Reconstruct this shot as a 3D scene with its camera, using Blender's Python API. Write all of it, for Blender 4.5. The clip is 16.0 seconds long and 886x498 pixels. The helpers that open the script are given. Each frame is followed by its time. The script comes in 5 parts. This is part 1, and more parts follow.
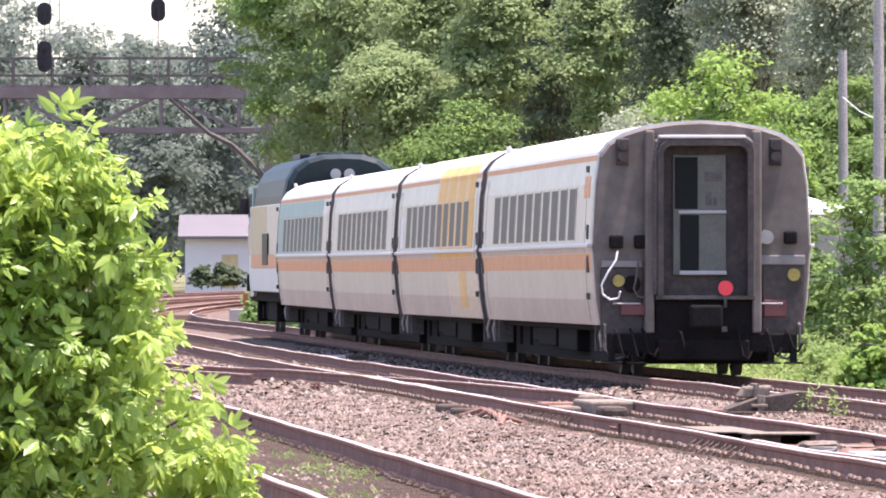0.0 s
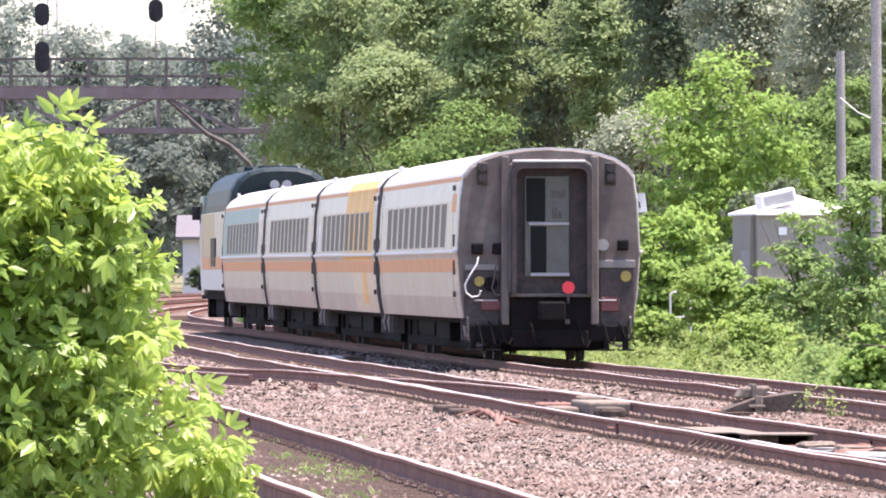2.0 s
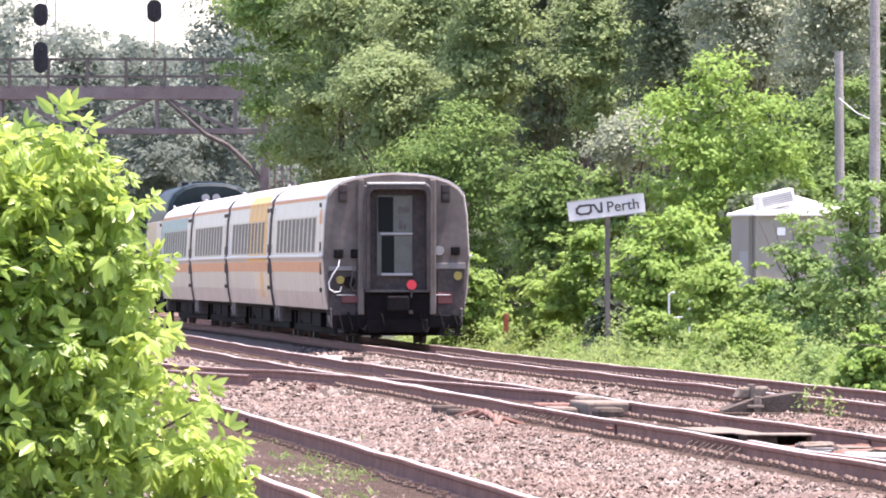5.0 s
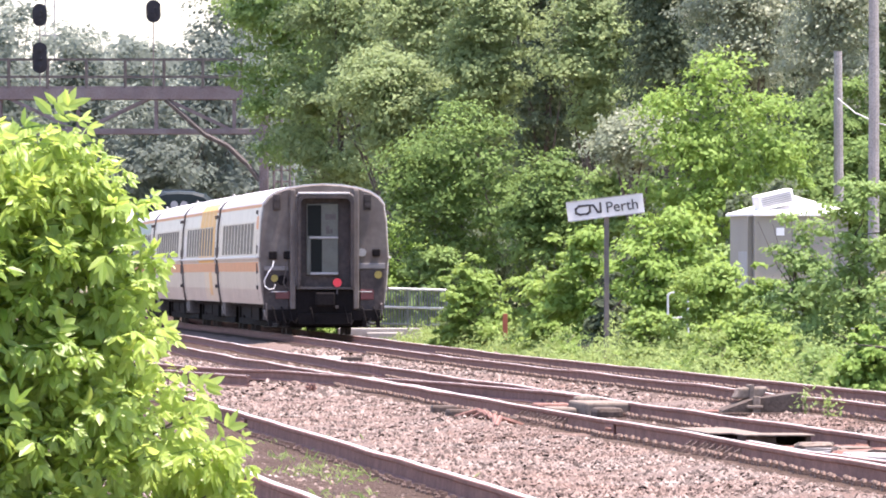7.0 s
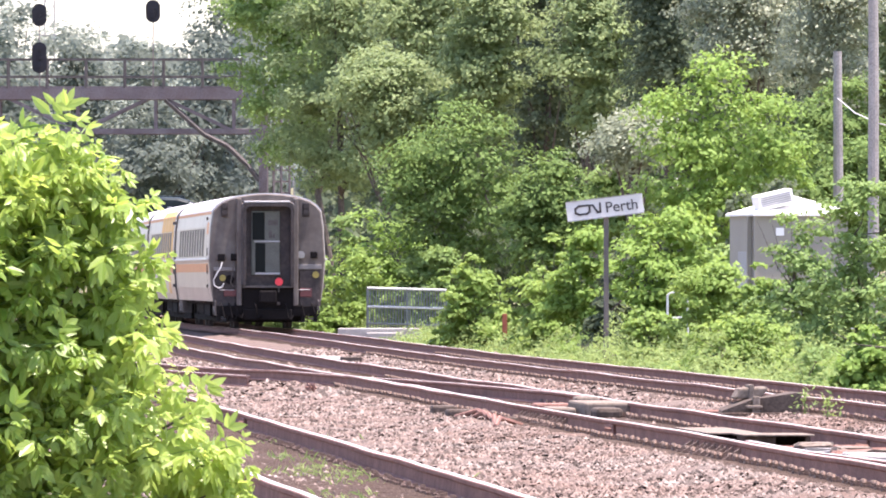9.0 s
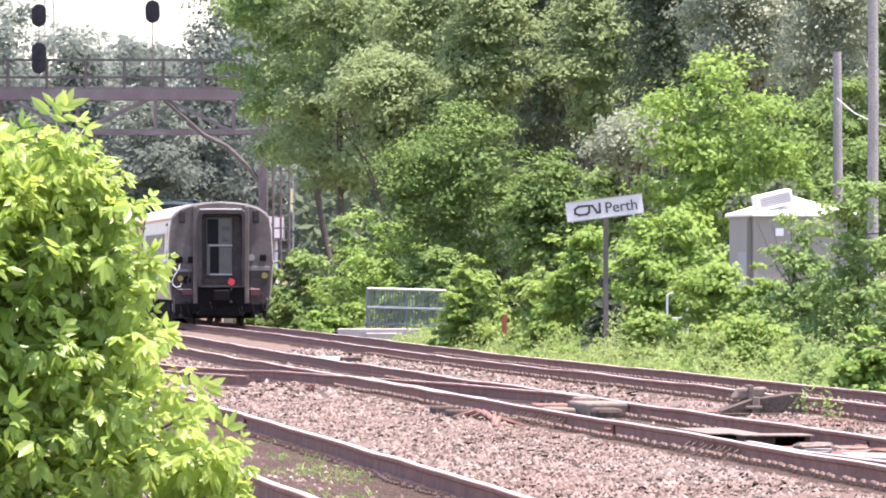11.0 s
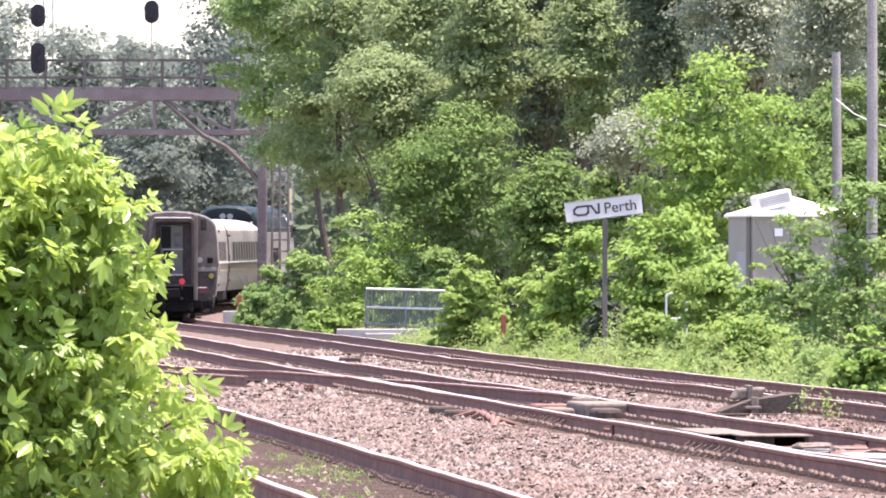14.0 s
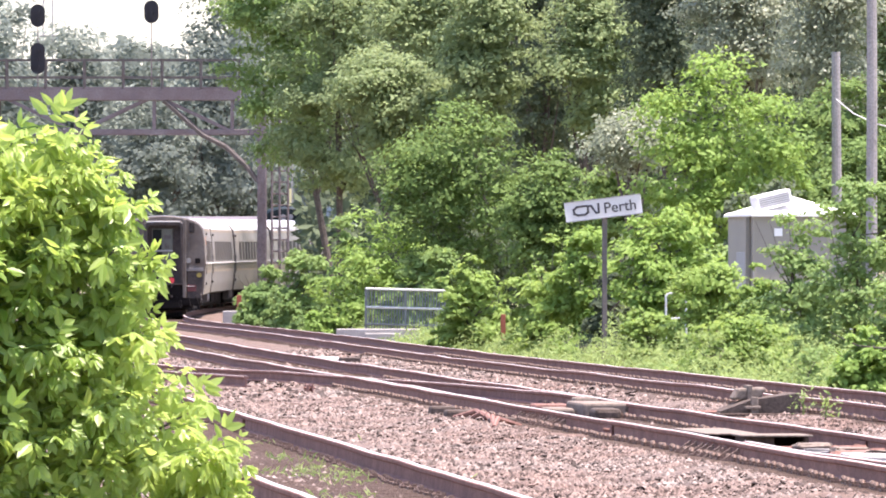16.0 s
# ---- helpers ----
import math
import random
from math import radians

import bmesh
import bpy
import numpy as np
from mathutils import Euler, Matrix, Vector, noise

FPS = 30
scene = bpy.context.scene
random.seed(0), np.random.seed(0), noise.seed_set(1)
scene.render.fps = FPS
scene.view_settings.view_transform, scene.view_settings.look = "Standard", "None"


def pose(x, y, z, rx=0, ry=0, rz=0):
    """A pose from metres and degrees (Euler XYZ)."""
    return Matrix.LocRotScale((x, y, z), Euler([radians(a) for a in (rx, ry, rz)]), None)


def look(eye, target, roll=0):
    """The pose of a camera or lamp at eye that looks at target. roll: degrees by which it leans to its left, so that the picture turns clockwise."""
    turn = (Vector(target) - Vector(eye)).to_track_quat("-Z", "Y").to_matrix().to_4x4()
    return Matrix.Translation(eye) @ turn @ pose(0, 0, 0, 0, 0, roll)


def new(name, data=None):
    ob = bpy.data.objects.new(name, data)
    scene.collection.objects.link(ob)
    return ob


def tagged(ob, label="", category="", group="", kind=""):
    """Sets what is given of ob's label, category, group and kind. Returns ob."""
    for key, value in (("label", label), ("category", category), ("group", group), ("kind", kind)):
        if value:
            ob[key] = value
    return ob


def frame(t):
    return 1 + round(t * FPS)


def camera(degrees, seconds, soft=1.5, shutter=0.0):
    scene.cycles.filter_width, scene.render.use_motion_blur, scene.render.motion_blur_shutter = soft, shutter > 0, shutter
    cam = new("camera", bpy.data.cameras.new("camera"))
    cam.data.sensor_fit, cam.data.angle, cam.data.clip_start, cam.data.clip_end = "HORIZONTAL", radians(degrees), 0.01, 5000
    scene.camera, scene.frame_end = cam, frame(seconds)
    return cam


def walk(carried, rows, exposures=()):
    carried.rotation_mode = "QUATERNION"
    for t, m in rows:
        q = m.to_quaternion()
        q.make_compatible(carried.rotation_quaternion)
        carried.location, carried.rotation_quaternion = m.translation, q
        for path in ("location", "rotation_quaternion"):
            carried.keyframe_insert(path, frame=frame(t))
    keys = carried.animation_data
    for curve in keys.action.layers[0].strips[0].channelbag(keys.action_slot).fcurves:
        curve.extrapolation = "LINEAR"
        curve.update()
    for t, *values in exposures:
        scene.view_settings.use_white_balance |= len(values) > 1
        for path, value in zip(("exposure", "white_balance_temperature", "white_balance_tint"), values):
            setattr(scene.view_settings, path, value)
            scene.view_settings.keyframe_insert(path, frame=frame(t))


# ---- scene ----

EYE = (0.0, 0.0, 1.45)            # height above the rail tops of the main track
cam = camera(4.725, 16.0, soft=1.9)


def aim(right, up):
    """Camera pose that looks down the line, turned by small amounts (metres at 190 m)."""
    return look(EYE, (right, 190.0, 2.0 + up))


walk(cam, [(0.0, aim(0, 0)), (0.5, aim(.016, .002)), (1.0, aim(.024, .006)), (1.5, aim(.035, .008)), (2.0, aim(.041, .01)),
           (2.5, aim(.051, .01)), (3.0, aim(.053, .011)), (3.5, aim(.055, .014)), (4.0, aim(.058, .014)), (6.5, aim(.08, .02)),
           (9.0, aim(.09, .021)), (11.5, aim(.1, .03)), (13.0, aim(.111, .033)), (14.5, aim(.114, .033)), (16.0, aim(.118, .032))],
     exposures=[(0, 1.58, 6700, 24), (4, 1.70, 6700, 25), (8, 1.73, 6700, 25), (16, 1.70, 6700, 25)])

# ---- light ----
SUN_FROM = Vector((0.22, -0.03, 0.97)).normalized()
world = bpy.data.worlds.new("sky")
scene.world = world
world.use_nodes = True
wn = world.node_tree.nodes
sky = wn.new("ShaderNodeTexSky")
sky.sky_type = "NISHITA"
sky.sun_disc = False
sky.sun_elevation = math.asin(SUN_FROM.z)
sky.sun_rotation = math.atan2(SUN_FROM.x, SUN_FROM.y)
sky.air_density, sky.dust_density, sky.ozone_density = 1.0, 1.2, 2.0
world.node_tree.links.new(sky.outputs[0], wn["Background"].inputs[0])
wn["Background"].inputs[1].default_value = 0.15
sun = new("sun", bpy.data.lights.new("sun", "SUN"))
sun.data.energy, sun.data.angle, sun.data.color = 4.5, radians(0.53), (1.0, 0.95, 0.87)
sun.matrix_world = look(SUN_FROM * 300, (0, 0, 0))


# ---- materials ----
def mat(name, col, rough=0.7, metal=0.0, vary=0.25, scale=6.0, bump=0.2, fine=60.0, second=None, spec=0.5, rnd=0.0, coords="Object"):
    """A surface with variation at two scales and a fine relief."""
    m = bpy.data.materials.new(name)
    m.use_nodes = True
    n, l = m.node_tree.nodes, m.node_tree.links
    p = n["Principled BSDF"]
    tc = n.new("ShaderNodeTexCoord")
    a, b = n.new("ShaderNodeTexNoise"), n.new("ShaderNodeTexNoise")
    a.inputs["Scale"].default_value, a.inputs["Detail"].default_value = scale, 6
    b.inputs["Scale"].default_value, b.inputs["Detail"].default_value = fine, 4
    for q in (a, b):
        l.new(tc.outputs[coords], q.inputs["Vector"])
    r = n.new("ShaderNodeValToRGB")
    dark = second or tuple(c * (1 - vary) for c in col)
    r.color_ramp.elements[0].position, r.color_ramp.elements[1].position = 0.32, 0.68
    r.color_ramp.elements[0].color, r.color_ramp.elements[1].color = (*dark, 1), (*col, 1)
    l.new(a.outputs["Fac"], r.inputs["Fac"])
    hsv = n.new("ShaderNodeHueSaturation")
    l.new(r.outputs[0], hsv.inputs["Color"])
    mr = n.new("ShaderNodeMapRange")
    mr.inputs["From Min"].default_value, mr.inputs["From Max"].default_value = 0.3, 0.7
    mr.inputs["To Min"].default_value, mr.inputs["To Max"].default_value = 1 - vary, 1 + vary
    l.new(b.outputs["Fac"], mr.inputs["Value"])
    last = mr.outputs[0]
    if rnd:
        geo = n.new("ShaderNodeNewGeometry")
        m2 = n.new("ShaderNodeMapRange")
        m2.inputs["To Min"].default_value, m2.inputs["To Max"].default_value = 1 - rnd, 1 + rnd
        l.new(geo.outputs["Random Per Island"], m2.inputs["Value"])
        mm = n.new("ShaderNodeMath")
        mm.operation = "MULTIPLY"
        l.new(last, mm.inputs[0]), l.new(m2.outputs[0], mm.inputs[1])
        last = mm.outputs[0]
    l.new(last, hsv.inputs["Value"])
    l.new(hsv.outputs[0], p.inputs["Base Color"])
    p.inputs["Roughness"].default_value, p.inputs["Metallic"].default_value = rough, metal
    p.inputs["Specular IOR Level"].default_value = spec
    if bump:
        bp = n.new("ShaderNodeBump")
        bp.inputs["Strength"].default_value, bp.inputs["Distance"].default_value = bump, 0.02
        l.new(b.outputs["Fac"], bp.inputs["Height"])
        l.new(bp.outputs[0], p.inputs["Normal"])
    return m


def leaf_mat(name, col, light, trans=0.33, gloss=0.6, shine=0.18):
    """Leaves: tints that drift from bough to bough and a little from leaf to leaf, some light through them."""
    m = bpy.data.materials.new(name)
    m.use_nodes = True
    n, l = m.node_tree.nodes, m.node_tree.links
    p = n["Principled BSDF"]
    geo, tc = n.new("ShaderNodeNewGeometry"), n.new("ShaderNodeTexCoord")
    noi = n.new("ShaderNodeTexNoise")
    noi.inputs["Scale"].default_value, noi.inputs["Detail"].default_value = 0.8, 4
    l.new(tc.outputs["Object"], noi.inputs["Vector"])
    mr = n.new("ShaderNodeMapRange")
    mr.inputs["From Min"].default_value, mr.inputs["From Max"].default_value = 0.3, 0.7
    mr.inputs["To Min"].default_value, mr.inputs["To Max"].default_value = 0.0, 0.65
    l.new(noi.outputs["Fac"], mr.inputs["Value"])
    add = n.new("ShaderNodeMath")
    add.operation = "MULTIPLY_ADD"
    add.inputs[1].default_value = 0.3
    l.new(geo.outputs["Random Per Island"], add.inputs[0]), l.new(mr.outputs[0], add.inputs[2])
    r = n.new("ShaderNodeValToRGB")
    r.color_ramp.elements[0].color, r.color_ramp.elements[1].color = (*col, 1), (*light, 1)
    l.new(add.outputs[0], r.inputs["Fac"])
    l.new(r.outputs[0], p.inputs["Base Color"])
    p.inputs["Roughness"].default_value = gloss
    p.inputs["Specular IOR Level"].default_value = shine
    t, mix = n.new("ShaderNodeBsdfTranslucent"), n.new("ShaderNodeMixShader")
    hs = n.new("ShaderNodeHueSaturation")
    hs.inputs["Hue"].default_value, hs.inputs["Saturation"].default_value, hs.inputs["Value"].default_value = 0.485, 1.0, 1.5
    l.new(r.outputs[0], hs.inputs["Color"]), l.new(hs.outputs[0], t.inputs["Color"])
    mix.inputs[0].default_value = trans
    l.new(p.outputs[0], mix.inputs[1]), l.new(t.outputs[0], mix.inputs[2])
    l.new(mix.outputs[0], n["Material Output"].inputs["Surface"])
    return m


M = dict(
    ballast=mat("ballast", (0.13, 0.102, 0.087), 0.95, vary=0.5, scale=0.45, second=(0.125, 0.082, 0.064), bump=1.0, fine=24, spec=0.1),
    stone=mat("stone", (0.163, 0.137, 0.122), 0.95, vary=0.35, scale=0.35, second=(0.125, 0.087, 0.072), bump=0.4, fine=40, spec=0.1, rnd=0.8),
    soil=mat("soil", (0.20, 0.15, 0.105), 0.95, vary=0.3, scale=0.2, second=(0.10, 0.12, 0.05), bump=1.0, fine=9, spec=0.1),
    rust=mat("rail_rust", (0.255, 0.142, 0.115), 0.8, vary=0.3, scale=2, bump=0.3, fine=30, spec=0.06),
    shine=mat("rail_head", (0.50, 0.44, 0.40), 0.5, metal=0.3, vary=0.2, scale=3, bump=0.1, fine=25),
    plate=mat("tie_plate", (0.19, 0.135, 0.11), 0.85, vary=0.3, scale=5, bump=0.3, spec=0.06),
    tie=mat("tie_wood", (0.085, 0.06, 0.048), 0.95, vary=0.4, scale=4, bump=0.6, fine=35, spec=0.1),
    silver=mat("coach_silver", (0.40, 0.362, 0.34), 0.4, metal=0.4, vary=0.16, scale=0.7, bump=0.05, fine=8),
    roof=mat("coach_roof", (0.54, 0.525, 0.51), 0.6, vary=0.12, scale=0.9, bump=0.05, fine=9),
    orange=mat("coach_orange", (0.60, 0.25, 0.10), 0.55, vary=0.15, scale=1.2, bump=0.03, fine=9),
    yellow=mat("coach_yellow", (0.68, 0.34, 0.05), 0.55, vary=0.15, scale=1.2, bump=0.03, fine=9),
    ochre=mat("coach_ochre", (0.66, 0.37, 0.12), 0.5, vary=0.15, scale=1.2, bump=0.03, fine=9),
    washed=mat("coach_washed_yellow_and_haze", (0.53, 0.40, 0.27), 0.45, metal=0.2, vary=0.22, scale=0.6, bump=0.05, fine=8, second=(0.47, 0.41, 0.36)),
    paleyellow=mat("pale_yellow_paint", (0.74, 0.68, 0.36), 0.6, vary=0.1, scale=3, bump=0.05),
    beige=mat("loco_beige", (0.46, 0.36, 0.20), 0.55, vary=0.12, scale=1.2, bump=0.03, fine=9),
    teal=mat("coach_teal", (0.17, 0.27, 0.245), 0.5, vary=0.12, scale=1.5, bump=0.03, fine=9),
    glass=mat("coach_window", (0.05, 0.042, 0.04), 0.5, vary=0.1, scale=2, bump=0.0, spec=0.12),
    endgrey=mat("coach_end_grey", (0.135, 0.115, 0.10), 0.8, vary=0.14, scale=1.4, bump=0.08, fine=7, second=(0.088, 0.07, 0.06)),
    # brown dirt of the lower end, and the painted dark of the door recess
    grime_shade=mat("brown_grime_and_shade", (0.06, 0.045, 0.04), 0.85, vary=0.3, scale=2.5, bump=0.2, fine=12, second=(0.03, 0.025, 0.024)),
    dirty=mat("grimy_steel", (0.10, 0.085, 0.078), 0.8, vary=0.35, scale=4, bump=0.3, fine=30),
    black=mat("underframe_black", (0.014, 0.012, 0.012), 0.9, vary=0.3, scale=3, bump=0.3, fine=30, spec=0.08),
    trim=mat("pale_trim", (0.55, 0.52, 0.49), 0.5, vary=0.1, scale=4, bump=0.05),
    door=mat("end_door", (0.105, 0.107, 0.088), 0.65, vary=0.2, scale=3, bump=0.1),
    dark=mat("dark_glass", (0.011, 0.013, 0.012), 0.5, vary=0.1, scale=3, bump=0.0, spec=0.08),
    red=mat("red_disc", (0.62, 0.03, 0.045), 0.4, vary=0.1, scale=9, bump=0.0),
    redlens=mat("red_lens", (0.12, 0.028, 0.028), 0.5, vary=0.2, scale=9, bump=0.0),
    amber=mat("amber_lens", (0.27, 0.215, 0.045), 0.5, vary=0.25, scale=9, bump=0.0),
    lens=mat("pale_lens", (0.27, 0.262, 0.245), 0.45, vary=0.15, scale=9, bump=0.0),
    hose=mat("white_hose", (0.75, 0.74, 0.72), 0.5, vary=0.1, scale=9, bump=0.0),
    green=mat("loco_green", (0.009, 0.018, 0.02), 0.5, vary=0.2, scale=1.5, bump=0.03, fine=10, spec=0.2),
    cab=mat("loco_cab_grey", (0.5, 0.495, 0.475), 0.5, vary=0.1, scale=1.5, bump=0.05, fine=10),
    steel=mat("bridge_steel", (0.145, 0.113, 0.112), 0.8, vary=0.3, scale=1.2, bump=0.2, fine=20, second=(0.19, 0.162, 0.163), spec=0.2),
    signal=mat("signal_black", (0.015, 0.014, 0.02), 0.8, vary=0.2, scale=3, bump=0.1),
    white=mat("sign_white", (0.6, 0.585, 0.57), 0.6, vary=0.07, scale=3, bump=0.05),
    ink=mat("sign_ink", (0.05, 0.045, 0.05), 0.6, vary=0.1, scale=5, bump=0.0),
    post=mat("weathered_post", (0.13, 0.115, 0.105), 0.9, vary=0.25, scale=5, bump=0.3),
    pole=mat("pole_wood", (0.30, 0.275, 0.265), 0.9, vary=0.25, scale=1.5, bump=0.4, fine=25),
    shed=mat("shed_wall", (0.26, 0.235, 0.20), 0.6, vary=0.08, scale=2, bump=0.05),
    shedroof=mat("shed_roof", (0.82, 0.80, 0.78), 0.5, vary=0.06, scale=2, bump=0.05),
    vent=mat("vent_grey", (0.33, 0.32, 0.32), 0.65, vary=0.12, scale=4, bump=0.05),
    bar=mat("dull_bar", (0.20, 0.185, 0.175), 0.7, vary=0.2, scale=4, bump=0.1),
    concrete=mat("concrete", (0.36, 0.335, 0.31), 0.9, vary=0.15, scale=2, bump=0.3, fine=25, spec=0.06),
    fence=mat("fence_steel", (0.17, 0.19, 0.18), 0.7, vary=0.2, scale=3, bump=0.1),
    pipe=mat("pipe_steel", (0.55, 0.55, 0.54), 0.5, vary=0.1, scale=4, bump=0.05),
    marker=mat("orange_marker", (0.30, 0.085, 0.045), 0.8, vary=0.2, scale=4, bump=0.1),
    box=mat("switch_box", (0.21, 0.17, 0.138), 0.85, vary=0.25, scale=5, bump=0.25, fine=25, spec=0.06),
    boxdark=mat("switch_box_side", (0.105, 0.082, 0.068), 0.85, vary=0.3, scale=5, bump=0.3, fine=25, spec=0.06),
    wall=mat("far_white_wall", (0.55, 0.54, 0.57), 0.7, vary=0.06, scale=0.6, bump=0.05),
    farroof=mat("far_roof", (0.12, 0.108, 0.118), 0.8, vary=0.1, scale=0.6, bump=0.05),
    bark=mat("bark", (0.12, 0.10, 0.085), 0.95, vary=0.35, scale=4, bump=0.8, fine=20, spec=0.1),
    L_forest=leaf_mat("leaf_forest", (0.108, 0.155, 0.066), (0.275, 0.35, 0.15), trans=0.4),
    # dark green trees, and shrubs whose shade is put into the colour
    L_dark=leaf_mat("leaf_dark_and_shade", (0.05, 0.07, 0.045), (0.135, 0.17, 0.09), gloss=0.7, shine=0.1),
    L_bright=leaf_mat("leaf_bright", (0.11, 0.20, 0.036), (0.265, 0.385, 0.095), trans=0.38),
    L_mid=leaf_mat("leaf_mid", (0.105, 0.185, 0.053), (0.26, 0.365, 0.12), trans=0.4),
    L_lime=leaf_mat("leaf_lime", (0.135, 0.225, 0.045), (0.285, 0.39, 0.11), trans=0.42),
    L_sumac=leaf_mat("leaf_sumac", (0.065, 0.115, 0.033), (0.175, 0.265, 0.075), trans=0.3, shine=0.1),
    L_silver=leaf_mat("leaf_silver", (0.14, 0.17, 0.095), (0.30, 0.33, 0.23), gloss=0.45, shine=0.25),
    L_near=leaf_mat("leaf_near", (0.135, 0.25, 0.035), (0.47, 0.57, 0.15), trans=0.48, gloss=0.4, shine=0.45),
    L_weed=leaf_mat("leaf_weed", (0.12, 0.19, 0.05), (0.29, 0.38, 0.13), trans=0.4),
    # aerial haze is put into the colour: pale, bluish, little contrast
    L_far=leaf_mat("leaf_far_hazed", (0.15, 0.18, 0.155), (0.185, 0.215, 0.18), trans=0.6, gloss=0.85, shine=0.1),
)


# ---- mesh helpers ----
def empty(name, m=None):
    ob = new(name)
    ob.empty_display_size = 0.3
    if m is not None:
        ob.matrix_world = m
    return ob


def link(name, me, material, parent=None, label=""):
    ob = new(name, me)
    if material is not None and not me.materials:
        me.materials.append(material)
    ob.parent = parent
    if label:
        tagged(ob, label)
    return ob


LOOSE = {"tail_disc_bracket", "latch", "bracket_bar", "lamp_recess", "buffer_plate", "jumper_socket", "bearing", "door_bar", "door_notice", "step_hanger", "side_lock", "roof_vent", "buffer_beam",
         "rear_lamp", "horn", "windscreen", "top_chord", "bottom_chord", "bed_tie", "knee_brace", "step_bar", "rod", "corner_trim", "cover_plate", "frame", "housing"}


def part(name, bm, material, parent=None, label="", smooth=False):
    if name in LOOSE:
        # every separate piece becomes an object of its own
        todo, one = set(bm.faces), None
        while todo:
            stack, island = [next(iter(todo))], set()
            while stack:
                f = stack.pop()
                if f in island:
                    continue
                island.add(f)
                stack += [g for e in f.edges for g in e.link_faces if g not in island]
            todo -= island
            b2, seen = bmesh.new(), {}
            for f in sorted(island, key=lambda q: q.index):
                for v in f.verts:
                    if v not in seen:
                        seen[v] = b2.verts.new(v.co)
                b2.faces.new([seen[v] for v in f.verts])
            me = bpy.data.meshes.new(name)
            bmesh.ops.recalc_face_normals(b2, faces=b2.faces)
            b2.to_mesh(me)
            b2.free()
            one = link(name, me, material, parent, label)
        bm.free()
        return one
    me = bpy.data.meshes.new(name)
    bmesh.ops.recalc_face_normals(bm, faces=bm.faces)
    bm.to_mesh(me)
    bm.free()
    if smooth:
        me.polygons.foreach_set("use_smooth", [True] * len(me.polygons))
    return link(name, me, material, parent, label)


def box(bm, x0, x1, y0, y1, z0, z1, bevel=0.0, m=None):
    vs = [bm.verts.new(v) for v in ((x0, y0, z0), (x1, y0, z0), (x1, y1, z0), (x0, y1, z0), (x0, y0, z1), (x1, y0, z1), (x1, y1, z1), (x0, y1, z1))]
    fs = [bm.faces.new([vs[i] for i in q]) for q in ((3, 2, 1, 0), (4, 5, 6, 7), (0, 1, 5, 4), (1, 2, 6, 5), (2, 3, 7, 6), (3, 0, 4, 7))]
    if bevel:
        es = list({e for f in fs for e in f.edges})
        out = bmesh.ops.bevel(bm, geom=es, offset=bevel, segments=2, affect="EDGES", profile=0.5)
        vs = list({v for f in out["faces"] for v in f.verts} | {v for v in vs if v.is_valid})
    if m is not None:
        bmesh.ops.transform(bm, matrix=m, verts=[v for v in vs if v.is_valid])
    return bm


def boxes(*specs, bevel=0.0):
    bm = bmesh.new()
    for s in specs:
        box(bm, *s, bevel=bevel)
    return bm


def tube(bm, pts, radii, seg=8):
    """A round bar through the points, its radius changing on the way."""
    pts = [Vector(p) for p in pts]
    if not isinstance(radii, (list, tuple)):
        radii = [radii] * len(pts)
    rings = []
    for i, p in enumerate(pts):
        d = (pts[min(i + 1, len(pts) - 1)] - pts[max(i - 1, 0)]).normalized()
        s = d.orthogonal().normalized() if i == 0 else (s - d * s.dot(d)).normalized()
        u = d.cross(s)
        rings.append([bm.verts.new(p + (s * math.cos(k * math.tau / seg) + u * math.sin(k * math.tau / seg)) * radii[i]) for k in range(seg)])
    for a, b in zip(rings, rings[1:]):
        for k in range(seg):
            bm.faces.new((a[k], a[(k + 1) % seg], b[(k + 1) % seg], b[k]))
    bm.faces.new(rings[0][::-1]), bm.faces.new(rings[-1])
    return bm


def loft(sections, closed=True, caps=True):
    """Skin over cross-sections that have the same number of points."""
    bm = bmesh.new()
    rows = [[bm.verts.new(p) for p in s] for s in sections]
    n = len(rows[0])
    for a, b in zip(rows, rows[1:]):
        for k in range(n if closed else n - 1):
            bm.faces.new((a[k], a[(k + 1) % n], b[(k + 1) % n], b[k]))
    if caps:
        bm.faces.new(rows[0][::-1]), bm.faces.new(rows[-1])
    return bm


def raw_mesh(name, verts, faces_n, idx):
    """Mesh from arrays: every face has faces_n corners."""
    me = bpy.data.meshes.new(name)
    me.vertices.add(len(verts))
    me.vertices.foreach_set("co", np.asarray(verts, dtype=np.float32).ravel())
    idx = np.asarray(idx, dtype=np.int32).ravel()
    me.loops.add(len(idx))
    me.loops.foreach_set("vertex_index", idx)
    nf = len(idx) // faces_n
    me.polygons.add(nf)
    me.polygons.foreach_set("loop_start", np.arange(nf, dtype=np.int32) * faces_n)
    me.polygons.foreach_set("loop_total", np.full(nf, faces_n, dtype=np.int32))
    me.update(calc_edges=True)
    return me


# ---- the line of the tracks ----
STEP = 0.5
SLOPE = -0.061


def bend(s):
    """Curvature of the line: straight, then a spiral into a right-hand curve."""
    if s < 325:
        return 0.0
    return 0.00115 * min(1.0, (s - 325) / 120.0) if s < 760 else 0.0


def level(d):
    """Height of the rail tops along the line: level, then a gentle climb."""
    xs, zs = (0, 215, 280, 360, 412, 470, 530, 640, 900), (0, 0, 0.1, 0.12, 0.17, 0.35, 0.66, 1.3, 3.2)
    return float(np.interp(d, xs, zs)) * 0.5 + 0.25 * float(np.interp(d - 18, xs, zs)) + 0.25 * float(np.interp(d + 18, xs, zs))


